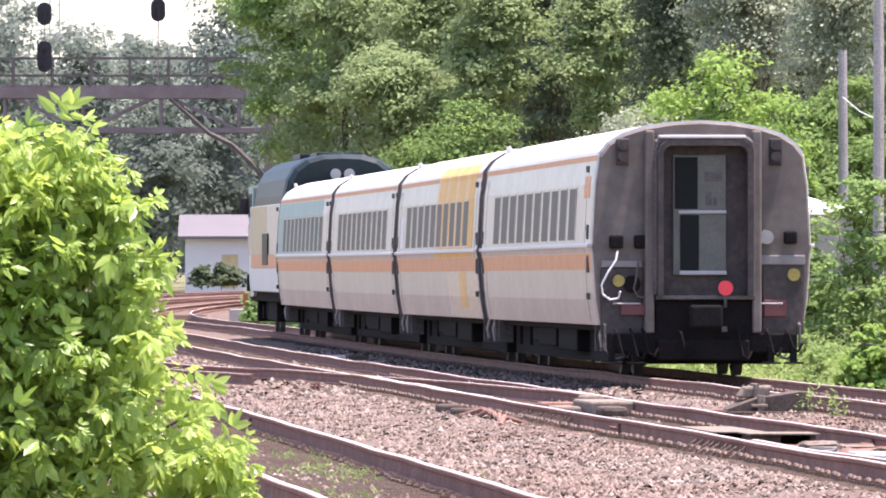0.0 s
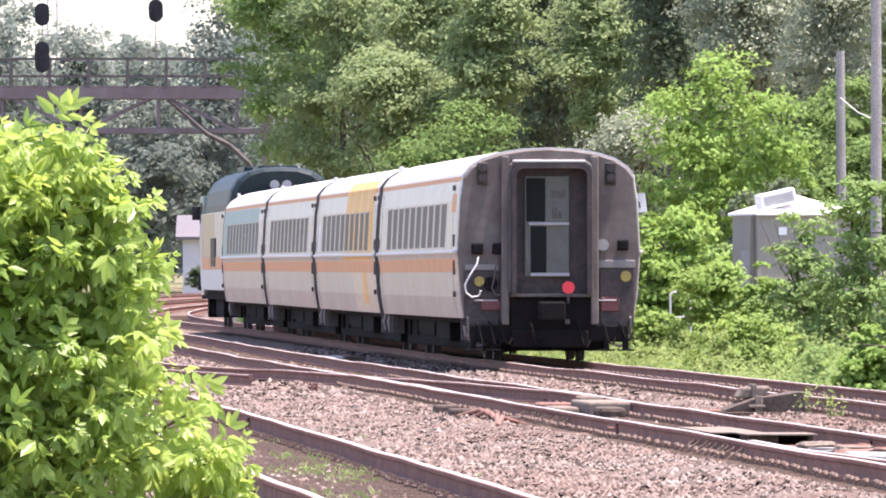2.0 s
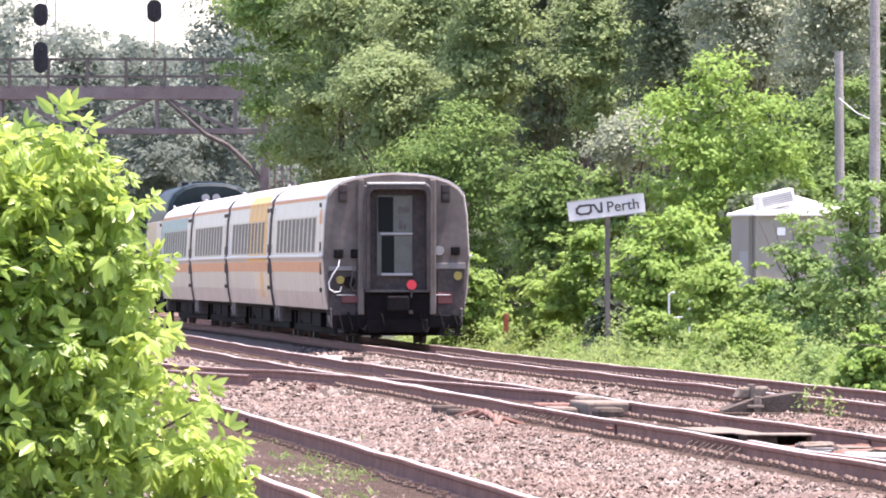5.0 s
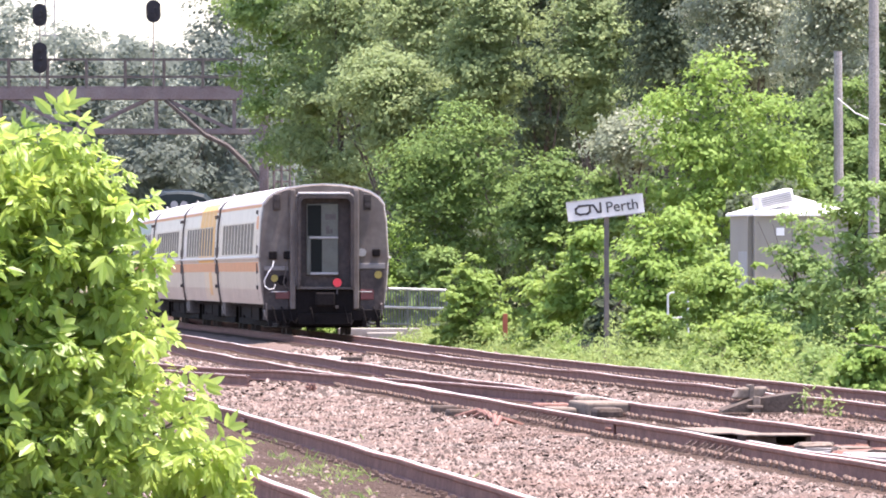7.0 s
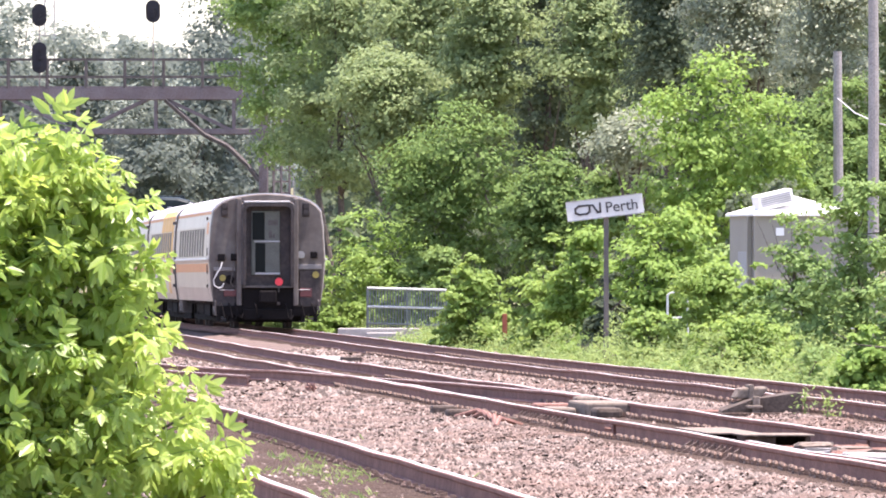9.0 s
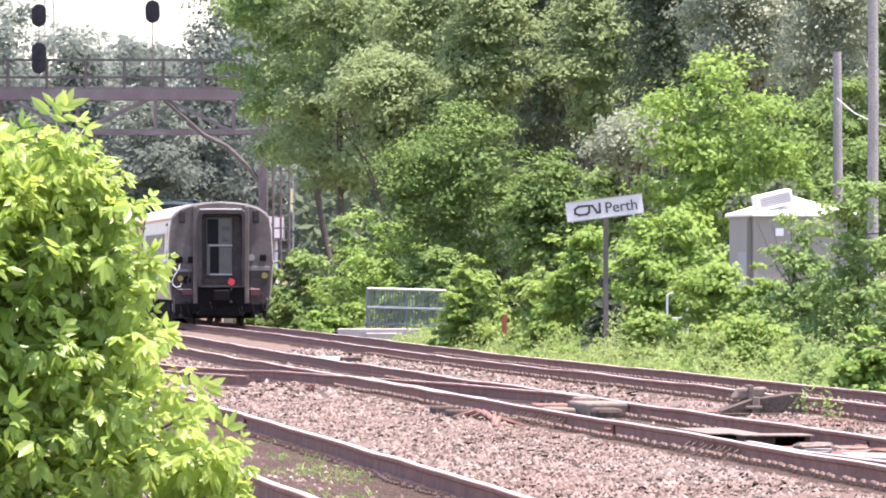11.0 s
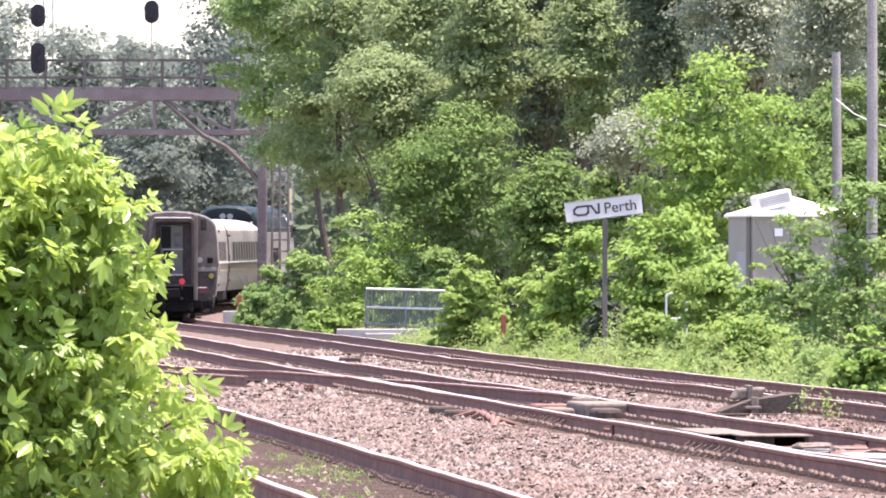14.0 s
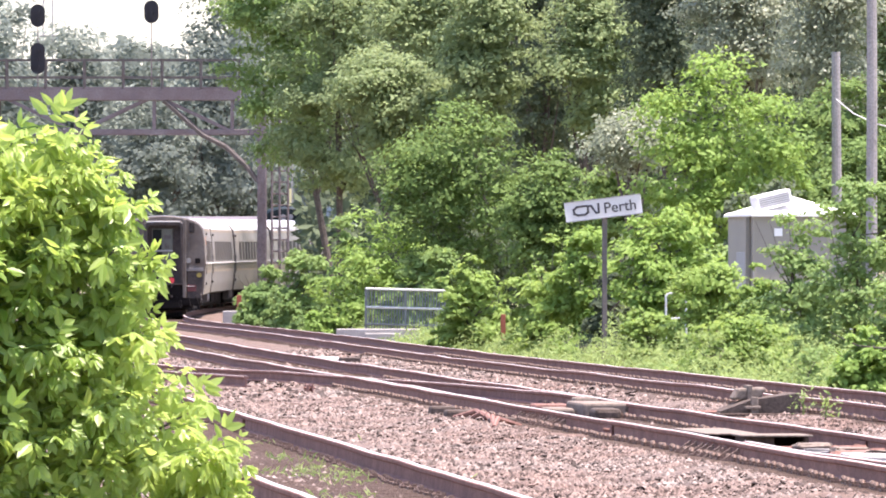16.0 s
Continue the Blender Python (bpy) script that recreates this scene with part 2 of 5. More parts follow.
LINE = []
px, py, ph = 13.62, 0.0, math.atan(SLOPE)
for i in range(int(1100 / STEP)):
    LINE.append((px, py, ph))
    ph += bend(i * STEP) * STEP
    px, py = px + math.sin(ph) * STEP, py + math.cos(ph) * STEP


def on_line(s, off=0.0):
    """Place and heading at the length s along the main track, off metres to its right."""
    i = min(max(s / STEP, 0), len(LINE) - 2)
    k, f = int(i), i - int(i)
    a, b = LINE[k], LINE[k + 1]
    h = a[2] + (b[2] - a[2]) * f
    x, y = a[0] + (b[0] - a[0]) * f + math.cos(h) * off, a[1] + (b[1] - a[1]) * f - math.sin(h) * off
    return Vector((x, y, level(y))), h


MID, FRONT = -4.17, -9.3          # the other two tracks, from the main one

# ---- ground ----
def ground_z(off, d):
    """Height of the soil, off metres to the right of the main track."""
    bank = 0.0
    if off > 3.2:
        bank = min((off - 3.2) * 0.10, 1.6)
    return level(min(d, 900)) - 0.62 + bank + 0.12 * noise.noise((off * 0.3, d * 0.1, 0))


def ground():
    offs = [-2500, -900, -300, -120, -60, -30, -20, -14] + [-12 + 1.5 * i for i in range(10)] + [3.2, 4, 5, 6, 8, 10, 13, 17, 22, 30, 45, 80, 200, 700, 2500]
    ds = [-2500, -600, -100, -20] + [10 * i for i in range(0, 62)] + [650, 700, 800, 900, 1400, 3500]
    verts, idx = [], []
    for d in ds:
        for o in offs:
            p, _ = on_line(min(max(d, 0), 900), 0)
            verts.append((p.x + o if 0 <= d <= 900 else 13.6 + o - (30 if d > 900 else 0), d, ground_z(o, max(d, 0))))
    n = len(offs)
    for i in range(len(ds) - 1):
        for j in range(n - 1):
            idx += [i * n + j, i * n + j + 1, (i + 1) * n + j + 1, (i + 1) * n + j]
    ob = link("ground", raw_mesh("ground", verts, 4, idx), M["soil"])
    tagged(ob, "brown earth with weeds beside the railway", "ground", kind="structure")


def ballast_z(o):
    """Cross-section of the ballast bed over the three tracks."""
    xs = (-13.2, -12.0, -10.5, -10.2, -9.3, -8.4, -8.1, -7.0, -6.3, -5.5, -5.2, -4.17, -3.15, -2.85, -2.1, -1.35, -1.05, 0, 1.05, 1.35, 1.9, 3.0, 3.8)
    zs = (-0.62, -0.27, -0.20, -0.215, -0.20, -0.215, -0.20, -0.235, -0.26, -0.17, -0.2, -0.2, -0.2, -0.17, -0.235, -0.17, -0.2, -0.2, -0.2, -0.17, -0.2, -0.5, -0.72)
    return float(np.interp(o, xs, zs))


def ballast():
    offs = [-13.2 + 0.17 * i for i in range(101)]
    ss = [40 + 0.5 * i for i in range(0, 260)] + [170 + 2.5 * i for i in range(0, 200)]
    verts, idx = [], []
    for s in ss:
        for o in offs:
            p, h = on_line(s, o)
            lump = 0.035 * noise.noise((p.x * 1.1, p.y * 0.6, 3.0)) + 0.02 * noise.noise((p.x * 4, p.y * 3, 7.0))
            verts.append((p.x, p.y, p.z + ballast_z(o) + lump))
    n = len(offs)
    for i in range(len(ss) - 1):
        for j in range(n - 1):
            idx += [i * n + j, i * n + j + 1, (i + 1) * n + j + 1, (i + 1) * n + j]
    ob = link("ballast_bed", raw_mesh("ballast_bed", verts, 4, idx), M["ballast"])
    tagged(ob, "pinkish grey crushed stone ballast under the tracks", "ballast", kind="structure")


def stones():
    """Loose crushed stones on the nearer ballast."""
    rs = np.random.RandomState(5)
    base = np.array([(1, 0, 0), (0, 1, 0), (-1, 0, 0), (0, -1, 0), (0, 0, 1), (0, 0, -1)], float)
    tris = np.array([(0, 1, 4), (1, 2, 4), (2, 3, 4), (3, 0, 4)])
    V, F, k = [], [], 0
    for lo, hi, left, right, count, size in ((64, 105, -12.0, -4.2, 50000, 0.027), (88, 150, -8.6, 1.5, 50000, 0.03), (150, 250, -10.5, 2.6, 32000, 0.05)):
        for _ in range(count):
            s = rs.uniform(lo, hi)
            o = rs.uniform(left, right)
            near = min(abs(o + 9.3), abs(o + 4.17), abs(o))
            if near < 1.0 and rs.rand() < (0.25 if o < -7 else 0.55) or abs(near - 0.80) < 0.27:
                continue
            p, h = on_line(s, o)
            r = size * rs.uniform(0.4, 1.0) * (1.7 if rs.rand() < 0.12 else 1.0)
            v = base * rs.uniform(0.55, 1.2, (6, 3)) * r
            ang = rs.uniform(0, 6.28)
            c, q = math.cos(ang), math.sin(ang)
            tilt = rs.uniform(-0.7, 0.7)
            v = v @ np.array([(c, q, 0), (-q, c, 0), (0, 0, 1)]) @ np.array([(1, 0, 0), (0, math.cos(tilt), math.sin(tilt)), (0, -math.sin(tilt), math.cos(tilt))])
            V.append(v + np.array((p.x, p.y, p.z + ballast_z(o) + r * 0.15)))
            F.append(tris + 6 * k)
            k += 1
    ob = link("ballast_stones", raw_mesh("ballast_stones", np.concatenate(V), 3, np.concatenate(F)), M["stone"])
    tagged(ob, "loose angular pinkish grey ballast stones", "stones", kind="stuff")


# ---- tracks ----
def wobble(s, seed):
    """Small unevenness of old jointed track."""
    return 0.016 * noise.noise((s * 0.09, seed, 1.0)) + 0.010 * noise.noise((s * 0.21, seed, 5.0))


RAIL = [(-0.075, -0.172), (0.075, -0.172), (0.075, -0.158), (0.014, -0.14), (0.010, -0.05), (0.035, -0.036), (0.037, -0.008), (0.030, 0.0),
        (-0.030, 0.0), (-0.037, -0.008), (-0.035, -0.036), (-0.010, -0.05), (-0.014, -0.14), (-0.075, -0.158)]


def rail(parent, s0, s1, off, seed, name="rail", label=""):
    """One rail with foot, web and head; off may be a function of s. The running surface is bright steel."""
    f = off if callable(off) else (lambda s: off)
    ss = list(np.arange(s0, min(s1, 230), 1.0)) + list(np.arange(max(s0, 230), s1, 3.0)) + [s1]
    secs = []
    for s in ss:
        p, h = on_line(s, f(s) + 0.5 * wobble(s, seed + 20))
        z = p.z + wobble(s, seed)
        secs.append([(p.x + math.cos(h) * a, p.y - math.sin(h) * a, z + b) for a, b in RAIL])
    bm = loft(secs)
    me = bpy.data.meshes.new(name)
    bmesh.ops.recalc_face_normals(bm, faces=bm.faces)
    for fc in bm.faces:
        if fc.normal.z > 0.9 and len(fc.verts) == 4 and fc.calc_area() > 0.02:
            zs = [v.co.z - level(v.co.y) for v in fc.verts]
            fc.material_index = 1 if min(zs) > -0.06 else 0
    bm.to_mesh(me)
    bm.free()
    me.materials.append(M["rust"]), me.materials.append(M["shine"])
    return link(name, me, None, parent, label)


def tie_mesh():
    bm = boxes((-1.3, 1.3, -0.11, 0.11, -0.34, -0.172), bevel=0.012)
    me = bpy.data.meshes.new("tie")
    bm.to_mesh(me)
    bm.free()
    me.materials.append(M["tie"])
    return me


def plate_mesh(clips):
    """Tie plate with its spikes and rail anchors."""
    bm = boxes((-0.16, 0.16, -0.09, 0.09, -0.172, -0.152))
    for x in (-0.105, 0.105):
        for y in (-0.05, 0.05):
            box(bm, x - 0.018, x + 0.018, y - 0.018, y + 0.018, -0.154, -0.13)
    for x in (-0.2, 0.2):
        if not clips:
            continue
        c = x * 0.72
        tube(bm, [(c, -0.075, -0.14), (c, -0.04, -0.125), (c, 0.04, -0.125), (c, 0.075, -0.14)], [0.01, 0.024, 0.024, 0.01], 6)
    me = bpy.data.meshes.new("tie_plate")
    bm.to_mesh(me)
    bm.free()
    me.materials.append(M["plate"])
    return me


def track(label, off, s0, s1, near0, near1, seed):
    """One track: two rails, its nearer ties as parts, the far ones joined."""
    t = empty("railway_track")
    tagged(t, label, "railway track", "railway tracks", "structure")
    for side in (-0.755, 0.755):
        rail(t, s0, s1, off + side, seed + side)
    tm, pm = tie_mesh(), plate_mesh(off > FRONT)
    rs = random.Random(seed)
    rest = []
    s = s0
    while s < min(s1, 430):
        p, h = on_line(s, off + rs.uniform(-0.03, 0.03))
        m = Matrix.Translation((p.x, p.y, p.z + wobble(s, seed) - 0.004)) @ Matrix.Rotation(-h + rs.uniform(-0.012, 0.012), 4, "Z")
        if near0 <= s <= near1:
            o = link("tie", tm, None, t)
            o.matrix_world = m
            for side in (-0.755, 0.755):
                q = link("tie_plate", pm, None, t)
                q.matrix_world = m @ Matrix.Translation((side, 0, 0.002))
        else:
            rest.append(m)
        s += 0.56
    V, F, k = [], [], 0
    for m in rest:
        V += [m @ Vector(c) for c in ((-1.3, -0.11, -0.3), (1.3, -0.11, -0.3), (1.3, 0.11, -0.3), (-1.3, 0.11, -0.3), (-1.3, -0.11, -0.172), (1.3, -0.11, -0.172), (1.3, 0.11, -0.172), (-1.3, 0.11, -0.172))]
        F += [k + i for q in ((4, 5, 6, 7), (0, 1, 5, 4), (1, 2, 6, 5), (2, 3, 7, 6), (3, 0, 4, 7)) for i in q]
        k += 8
    if V:
        o = link("far_ties", raw_mesh("far_ties", V, 4, F), M["tie"], t)
        tagged(o, kind="stuff")
    return t


def fork(s):
    """Sideways distance of the diverging route from the middle track."""
    if s < 132:
        return 0.0
    if s < 165:
        return 0.00132 * (s - 132) ** 2
    return min(1.4375 + 0.087 * (s - 165), 5.1)


def turnout():
    t = empty("railway_turnout")
    tagged(t, "rusty steel switch rails with braces and frog", "railway switch", kind="structure")
    rail(t, 134, 240, lambda s: MID + 0.755 - fork(s), 41.0, name="closure_rail")
    rail(t, 166, 240, lambda s: MID - 0.755 - fork(s), 42.0, name="closure_rail")
    rail(t, 134, 163, lambda s: MID - 0.755 + 0.09 - 0.02 * max(0, (150 - s) / 16), 43.0, name="switch_point")
    # the facing switch nearer the camera
    rail(t, 62, 98, lambda s: MID - 0.755 + 0.08 + 0.0012 * (98 - s) ** 2, 44.0, name="switch_point")
    for s0, n in ((97.5, 9), (119.0, 12)):
        for i in range(n):
            p, h = on_line(s0 + i * 0.62 + (0.15 if i % 3 else 0), MID - 0.755)
            bm = bmesh.new()
            vs = [bm.verts.new(v) for v in ((-0.03, -0.03, -0.05), (-0.03, 0.03, -0.05), (-0.2, 0.03, -0.165), (-0.2, -0.03, -0.165), (-0.03, -0.03, -0.165), (-0.03, 0.03, -0.165))]
            for q in ((0, 1, 2, 3), (0, 3, 4), (1, 5, 2), (4, 3, 2, 5), (0, 4, 5, 1)):
                bm.faces.new([vs[k] for k in q])
            o = part("rail_brace", bm, M["plate"], t)
            o.matrix_world = Matrix.Translation(p) @ Matrix.Rotation(-h, 4, "Z")
    # bolted joint bars
    for s, off in ((137, MID + 0.755), (157, MID - 0.755 - 1.0), (101.5, MID + 0.755), (112.8, MID - 0.755), (118, FRONT + 0.755), (160, MID + 0.72)):
        p, h = on_line(s, off)
        bm = boxes((-0.045, -0.018, -0.45, 0.45, -0.145, -0.045), (0.018, 0.045, -0.45, 0.45, -0.145, -0.045), bevel=0.006)
        for k in range(4):
            tube(bm, [(-0.07, -0.3 + 0.2 * k, -0.095), (0.07, -0.3 + 0.2 * k, -0.095)], 0.018, 6)
        o = part("joint_bar", bm, M["rust"], t)
        o.matrix_world = Matrix.Translation(p) @ Matrix.Rotation(-h, 4, "Z")


# ---- train ----
PROFILE = [(0.0, 3.77), (0.45, 3.745), (0.85, 3.68), (1.15, 3.58), (1.36, 3.44), (1.465, 3.30), (1.49, 3.26), (1.495, 3.17), (1.545, 2.83), (1.59, 1.95), (1.605, 1.90), (1.585, 1.80), (1.57, 1.54), (1.54, 1.10), (1.48, 0.72)]
PROFILE = [(x * 1.04, z) for x, z in PROFILE]


def ring(y, shrink=0.0):
    half = [(max(x - shrink, 0), z - (shrink if z > 3 else 0)) for x, z in PROFILE]
    return [(x, y, z) for x, z in half] + [(-x, y, z) for x, z in half[:0:-1]]


def strip(y0, y1, z0, z1, side, proud=0.004, n=1):
    """A band of paint film that follows the side of the body."""
    zs = sorted({z0, z1} | {z for _, z in PROFILE if z0 < z < z1})
    bm = bmesh.new()
    prof = [(z, x) for x, z in PROFILE[::-1]]
    half = [(float(np.interp(z, [p[0] for p in prof], [p[1] for p in prof])) + proud, z) for z in zs]
    a = [[bm.verts.new((side * x, y, z)) for x, z in half] for y in (y0, y1)]
    b = [[bm.verts.new((side * (x - 0.03), y, z)) for x, z in half] for y in (y0, y1)]
    for k in range(len(half) - 1):
        bm.faces.new((a[0][k], a[1][k], a[1][k + 1], a[0][k + 1]))
    for q in (0, 1):
        for k in range(len(half) - 1):
            bm.faces.new((a[q][k], a[q][k + 1], b[q][k + 1], b[q][k]))
    for k in (0, -1):
        bm.faces.new((a[0][k], a[1][k], b[1][k], b[0][k]))
    return bm


def lump(bm, x, z, r, y0, y1, seg=20):
    return tube(bm, [(x, y0, z), (x, y1, z)], r, seg)


def bogie(car, y):
    b = part("bogie", boxes((-1.02, -0.86, y - 1.7, y + 1.7, 0.26, 0.62), (0.86, 1.02, y - 1.7, y + 1.7, 0.26, 0.62), (-1.1, 1.1, y - 0.25, y + 0.25, 0.4, 0.72),
                            (-1.15, -0.8, y - 1.45, y - 1.0, 0.3, 0.66), (-1.15, -0.8, y + 1.0, y + 1.45, 0.3, 0.66), bevel=0.02), M["black"], car)
    for dy in (-1.2, 1.2):
        bm = bmesh.new()
        for sx in (-1, 1):
            tube(bm, [(sx * 0.69, y + dy, 0.37), (sx * 0.715, y + dy, 0.37), (sx * 0.72, y + dy, 0.37), (sx * 0.82, y + dy, 0.37)], [0.46, 0.46, 0.43, 0.42], 24)
        tube(bm, [(-0.7, y + dy, 0.37), (0.7, y + dy, 0.37)], 0.08, 10)
        part("wheelset", bm, M["dirty"], b)


def coach(label, look_kind):
    """A low lightweight passenger coach: +y is the way it runs, z = 0 on the rail tops."""
    c = empty("passenger_coach")
    tagged(c, label, "train coach", "coaches of the train")
    L, back = 12.5, 12.84 if look_kind == "rear" else 12.5
    secs = [ring(-back, 0.06), ring(-back + 0.05, 0.015), ring(-back + 0.14), ring(L - 0.14), ring(L - 0.05, 0.015), ring(L, 0.06)]
    body = part("body", loft(secs), M["silver"], c)
    # roof skin, pale
    bm = bmesh.new()
    top = [(x, z + 0.006) for x, z in PROFILE[:6]]
    line = [(-x, z) for x, z in top[:0:-1]] + top
    rows = [[bm.verts.new((x, y, z)) for x, z in line] for y in (-back + 0.02, L - 0.02)]
    low = [[bm.verts.new((x * 0.96, y, z - 0.04)) for x, z in line] for y in (-back + 0.02, L - 0.02)]
    for k in range(len(line) - 1):
        bm.faces.new((rows[0][k], rows[0][k + 1], rows[1][k + 1], rows[1][k]))
        for q in (0, 1):
            bm.faces.new((rows[q][k], rows[q][k + 1], low[q][k + 1], low[q][k]))
    roof = part("roof", bm, M["roof"], c)
    for side in (-1, 1):
        # right side: haze put into paler stripes, yellow and teal panels left off
        part("top_stripe", strip(-back + 0.15, L - 0.15, 3.175, 3.255, side), M["orange" if side < 0 else "washed"], body, "thin orange stripe, haze-paled on the right side")
        part("lower_stripe", strip(-back + 0.15, L - 0.15, 1.545, 1.79, side), M["orange" if side < 0 else "washed"], body, "faded orange stripe, haze-paled on the right side")
        # ledge below the windows, its highlight put into the pale colour
        part("belt_rail", boxes(*[(min(side * 1.63, side * 1.705), max(side * 1.63, side * 1.705), -back + 0.12, L - 0.12, 1.875, 1.935)], bevel=0.012), M["trim"], body)
        if look_kind == "yellow" and side < 0:
            for k in range(4):
                part("yellow_panel", strip(-L + 1.6 + 2.7 * k, -L + 1.6 + 2.7 * k + 2.1, 1.95, 3.43, side, 0.006), M["yellow"], body, "faded yellow panel")
                part("yellow_panel", strip(-L + 3.7 + 2.7 * k, -L + 4.3 + 2.7 * k, 1.95, 3.43, side, 0.006), M["ochre"], body, "worn ochre strip")
            part("yellow_panel", strip(-L + 0.4, -L + 9.0, 0.74, 1.54, side, 0.005), M["washed"], body, "washed-out yellow panel")
            part("yellow_panel", strip(-L + 3.6, -L + 5.6, 0.9, 1.54, side, 0.008), M["ochre"], body, "worn ochre strip")
            part("yellow_panel", strip(-L + 1.6, -L + 12.4, 1.80, 1.87, side, 0.005), M["yellow"], body, "faded yellow panel")
            part("notice_panel", strip(L - 2.2, L - 1.3, 2.0, 2.6, side, 0.006), M["white"], body)
        if look_kind == "teal" and side < 0:
            part("teal_panel", strip(-L + 3.4, L - 0.2, 1.96, 3.16, side, 0.005), M["teal"], body, "dull teal green panel")
        if look_kind == "rear":
            part("orange_patch", strip(-L + 0.3, -L + 1.5, 2.62, 2.95, side, 0.005), M["orange"], body)
        # window band: panes sunk between upright dividers
        n, w0, w1 = 10, -L + 2.75, L - 2.85
        pitch = (w1 - w0) / n
        for k in range(n):
            y0 = w0 + k * pitch
            pane = part("window", strip(y0 + 0.29, y0 + pitch - 0.29, 2.0, 2.78, side, 0.008), M["glass"], body)
            fr = bmesh.new()
            out = []
            for grow, e in ((0.05, -0.02), (0.05, 0.012), (0.0, 0.012), (0.0, -0.02)):
                ya, yb = y0 + 0.29 - grow, y0 + pitch - 0.29 + grow
                out.append([fr.verts.new((side * (xx + e), yy, zz)) for yy, xx, zz in ((ya, 1.6468, 2.0 - grow * 0.4), (yb, 1.6468, 2.0 - grow * 0.4), (yb, 1.608, 2.78 + grow * 0.4), (ya, 1.608, 2.78 + grow * 0.4))])
            for ra, rb in zip(out, out[1:] + out[:1]):
                for q in range(4):
                    fr.faces.new((ra[q], ra[(q + 1) % 4], rb[(q + 1) % 4], rb[q]))
            part("window_frame", fr, M["silver"], pane)
        # latches at the joints, and lifting lugs on the roof's edge
        for yy in (-L + 0.28, L - 0.28):
            for z0 in (1.1, 1.66, 2.0, 3.0):
                part("latch", boxes((side * 1.645 - 0.03, side * 1.645 + 0.025, yy - 0.05, yy + 0.05, z0, z0 + 0.1), bevel=0.01), M["dirty"], body)
            part("air_hose", tube(bmesh.new(), [(side * 1.4, yy, 0.78), (side * 1.46, yy + 0.1, 0.55), (side * 1.42, yy + 0.2, 0.36), (side * 1.36, yy + 0.3, 0.5)], 0.028, 6), M["vent"], body, "grey hanging hose")
        for k in range(3):
            part("lifting_lug", tube(bmesh.new(), [(side * 1.22, L - 0.5 - 0.35 * k, 3.5), (side * 1.22, L - 0.5 - 0.35 * k, 3.62), (side * 1.24, L - 0.5 - 0.35 * k, 3.68)], [0.04, 0.03, 0.012], 6), M["trim"], roof)
        # doors near both ends: a shallow seam
        for yd in (-L + 0.95, L - 1.0):
            part("door_edge", strip(yd - 0.02, yd + 0.02, 0.78, 3.1, side, 0.003), M["dirty"], body)
        part("step_hanger", boxes(*[(min(side * 1.2, side * 1.45), max(side * 1.2, side * 1.45), yy - 0.05, yy + 0.05, 0.32, 0.75) for yy in (-L + 0.5, -L + 1.5, L - 0.5, L - 1.5)], bevel=0.01), M["dirty"], c)
        part("side_lock", boxes(*[(side * 1.62 - 0.05, side * 1.62 + 0.05, yy - 0.12, yy + 0.12, z0, z0 + 0.2) for yy in (-L + 0.35, L - 0.35) for z0 in (1.5, 2.02)], bevel=0.01), M["dirty"], body)
    for ya, yb in (((L - 0.2, L + 0.02),) if look_kind == "rear" else ((-L - 0.02, -L + 0.2), (L - 0.2, L + 0.02))):
        part("end_collar", loft([ring(ya, -0.008), ring(yb, -0.008)]), M["dirty"], body, "dark rubber end collar")
    # equipment under the floor, plus a long black block added to darken the gap
    part("underframe", boxes((-1.36, 1.36, -L + 0.3, L - 0.3, 0.62, 0.78), (-1.1, 1.1, -L + 0.8, L - 0.8, 0.13, 0.66), (-1.3, -0.3, -5.2, -1.2, 0.28, 0.7), (0.3, 1.3, -5.2, -1.2, 0.28, 0.7), (-1.3, -0.4, -0.6, 3.2, 0.33, 0.7),
                             (0.4, 1.3, -0.6, 3.2, 0.33, 0.7), (-1.25, 1.25, 3.6, 5.4, 0.38, 0.7), bevel=0.03), M["black"], c)
    for y in (-9.0, 9.0):
        bogie(c, y)
    # passage between coaches
    part("gangway", boxes((-1.3, 1.3, L - 0.02, L + 0.44, 0.8, 3.5), bevel=0.04), M["black"], c)
    if look_kind != "rear":
        part("gangway", boxes((-1.3, 1.3, -L - 0.44, -L + 0.02, 0.8, 3.5), bevel=0.04), M["black"], c)
    else:
        tail(c, -back)
    return c


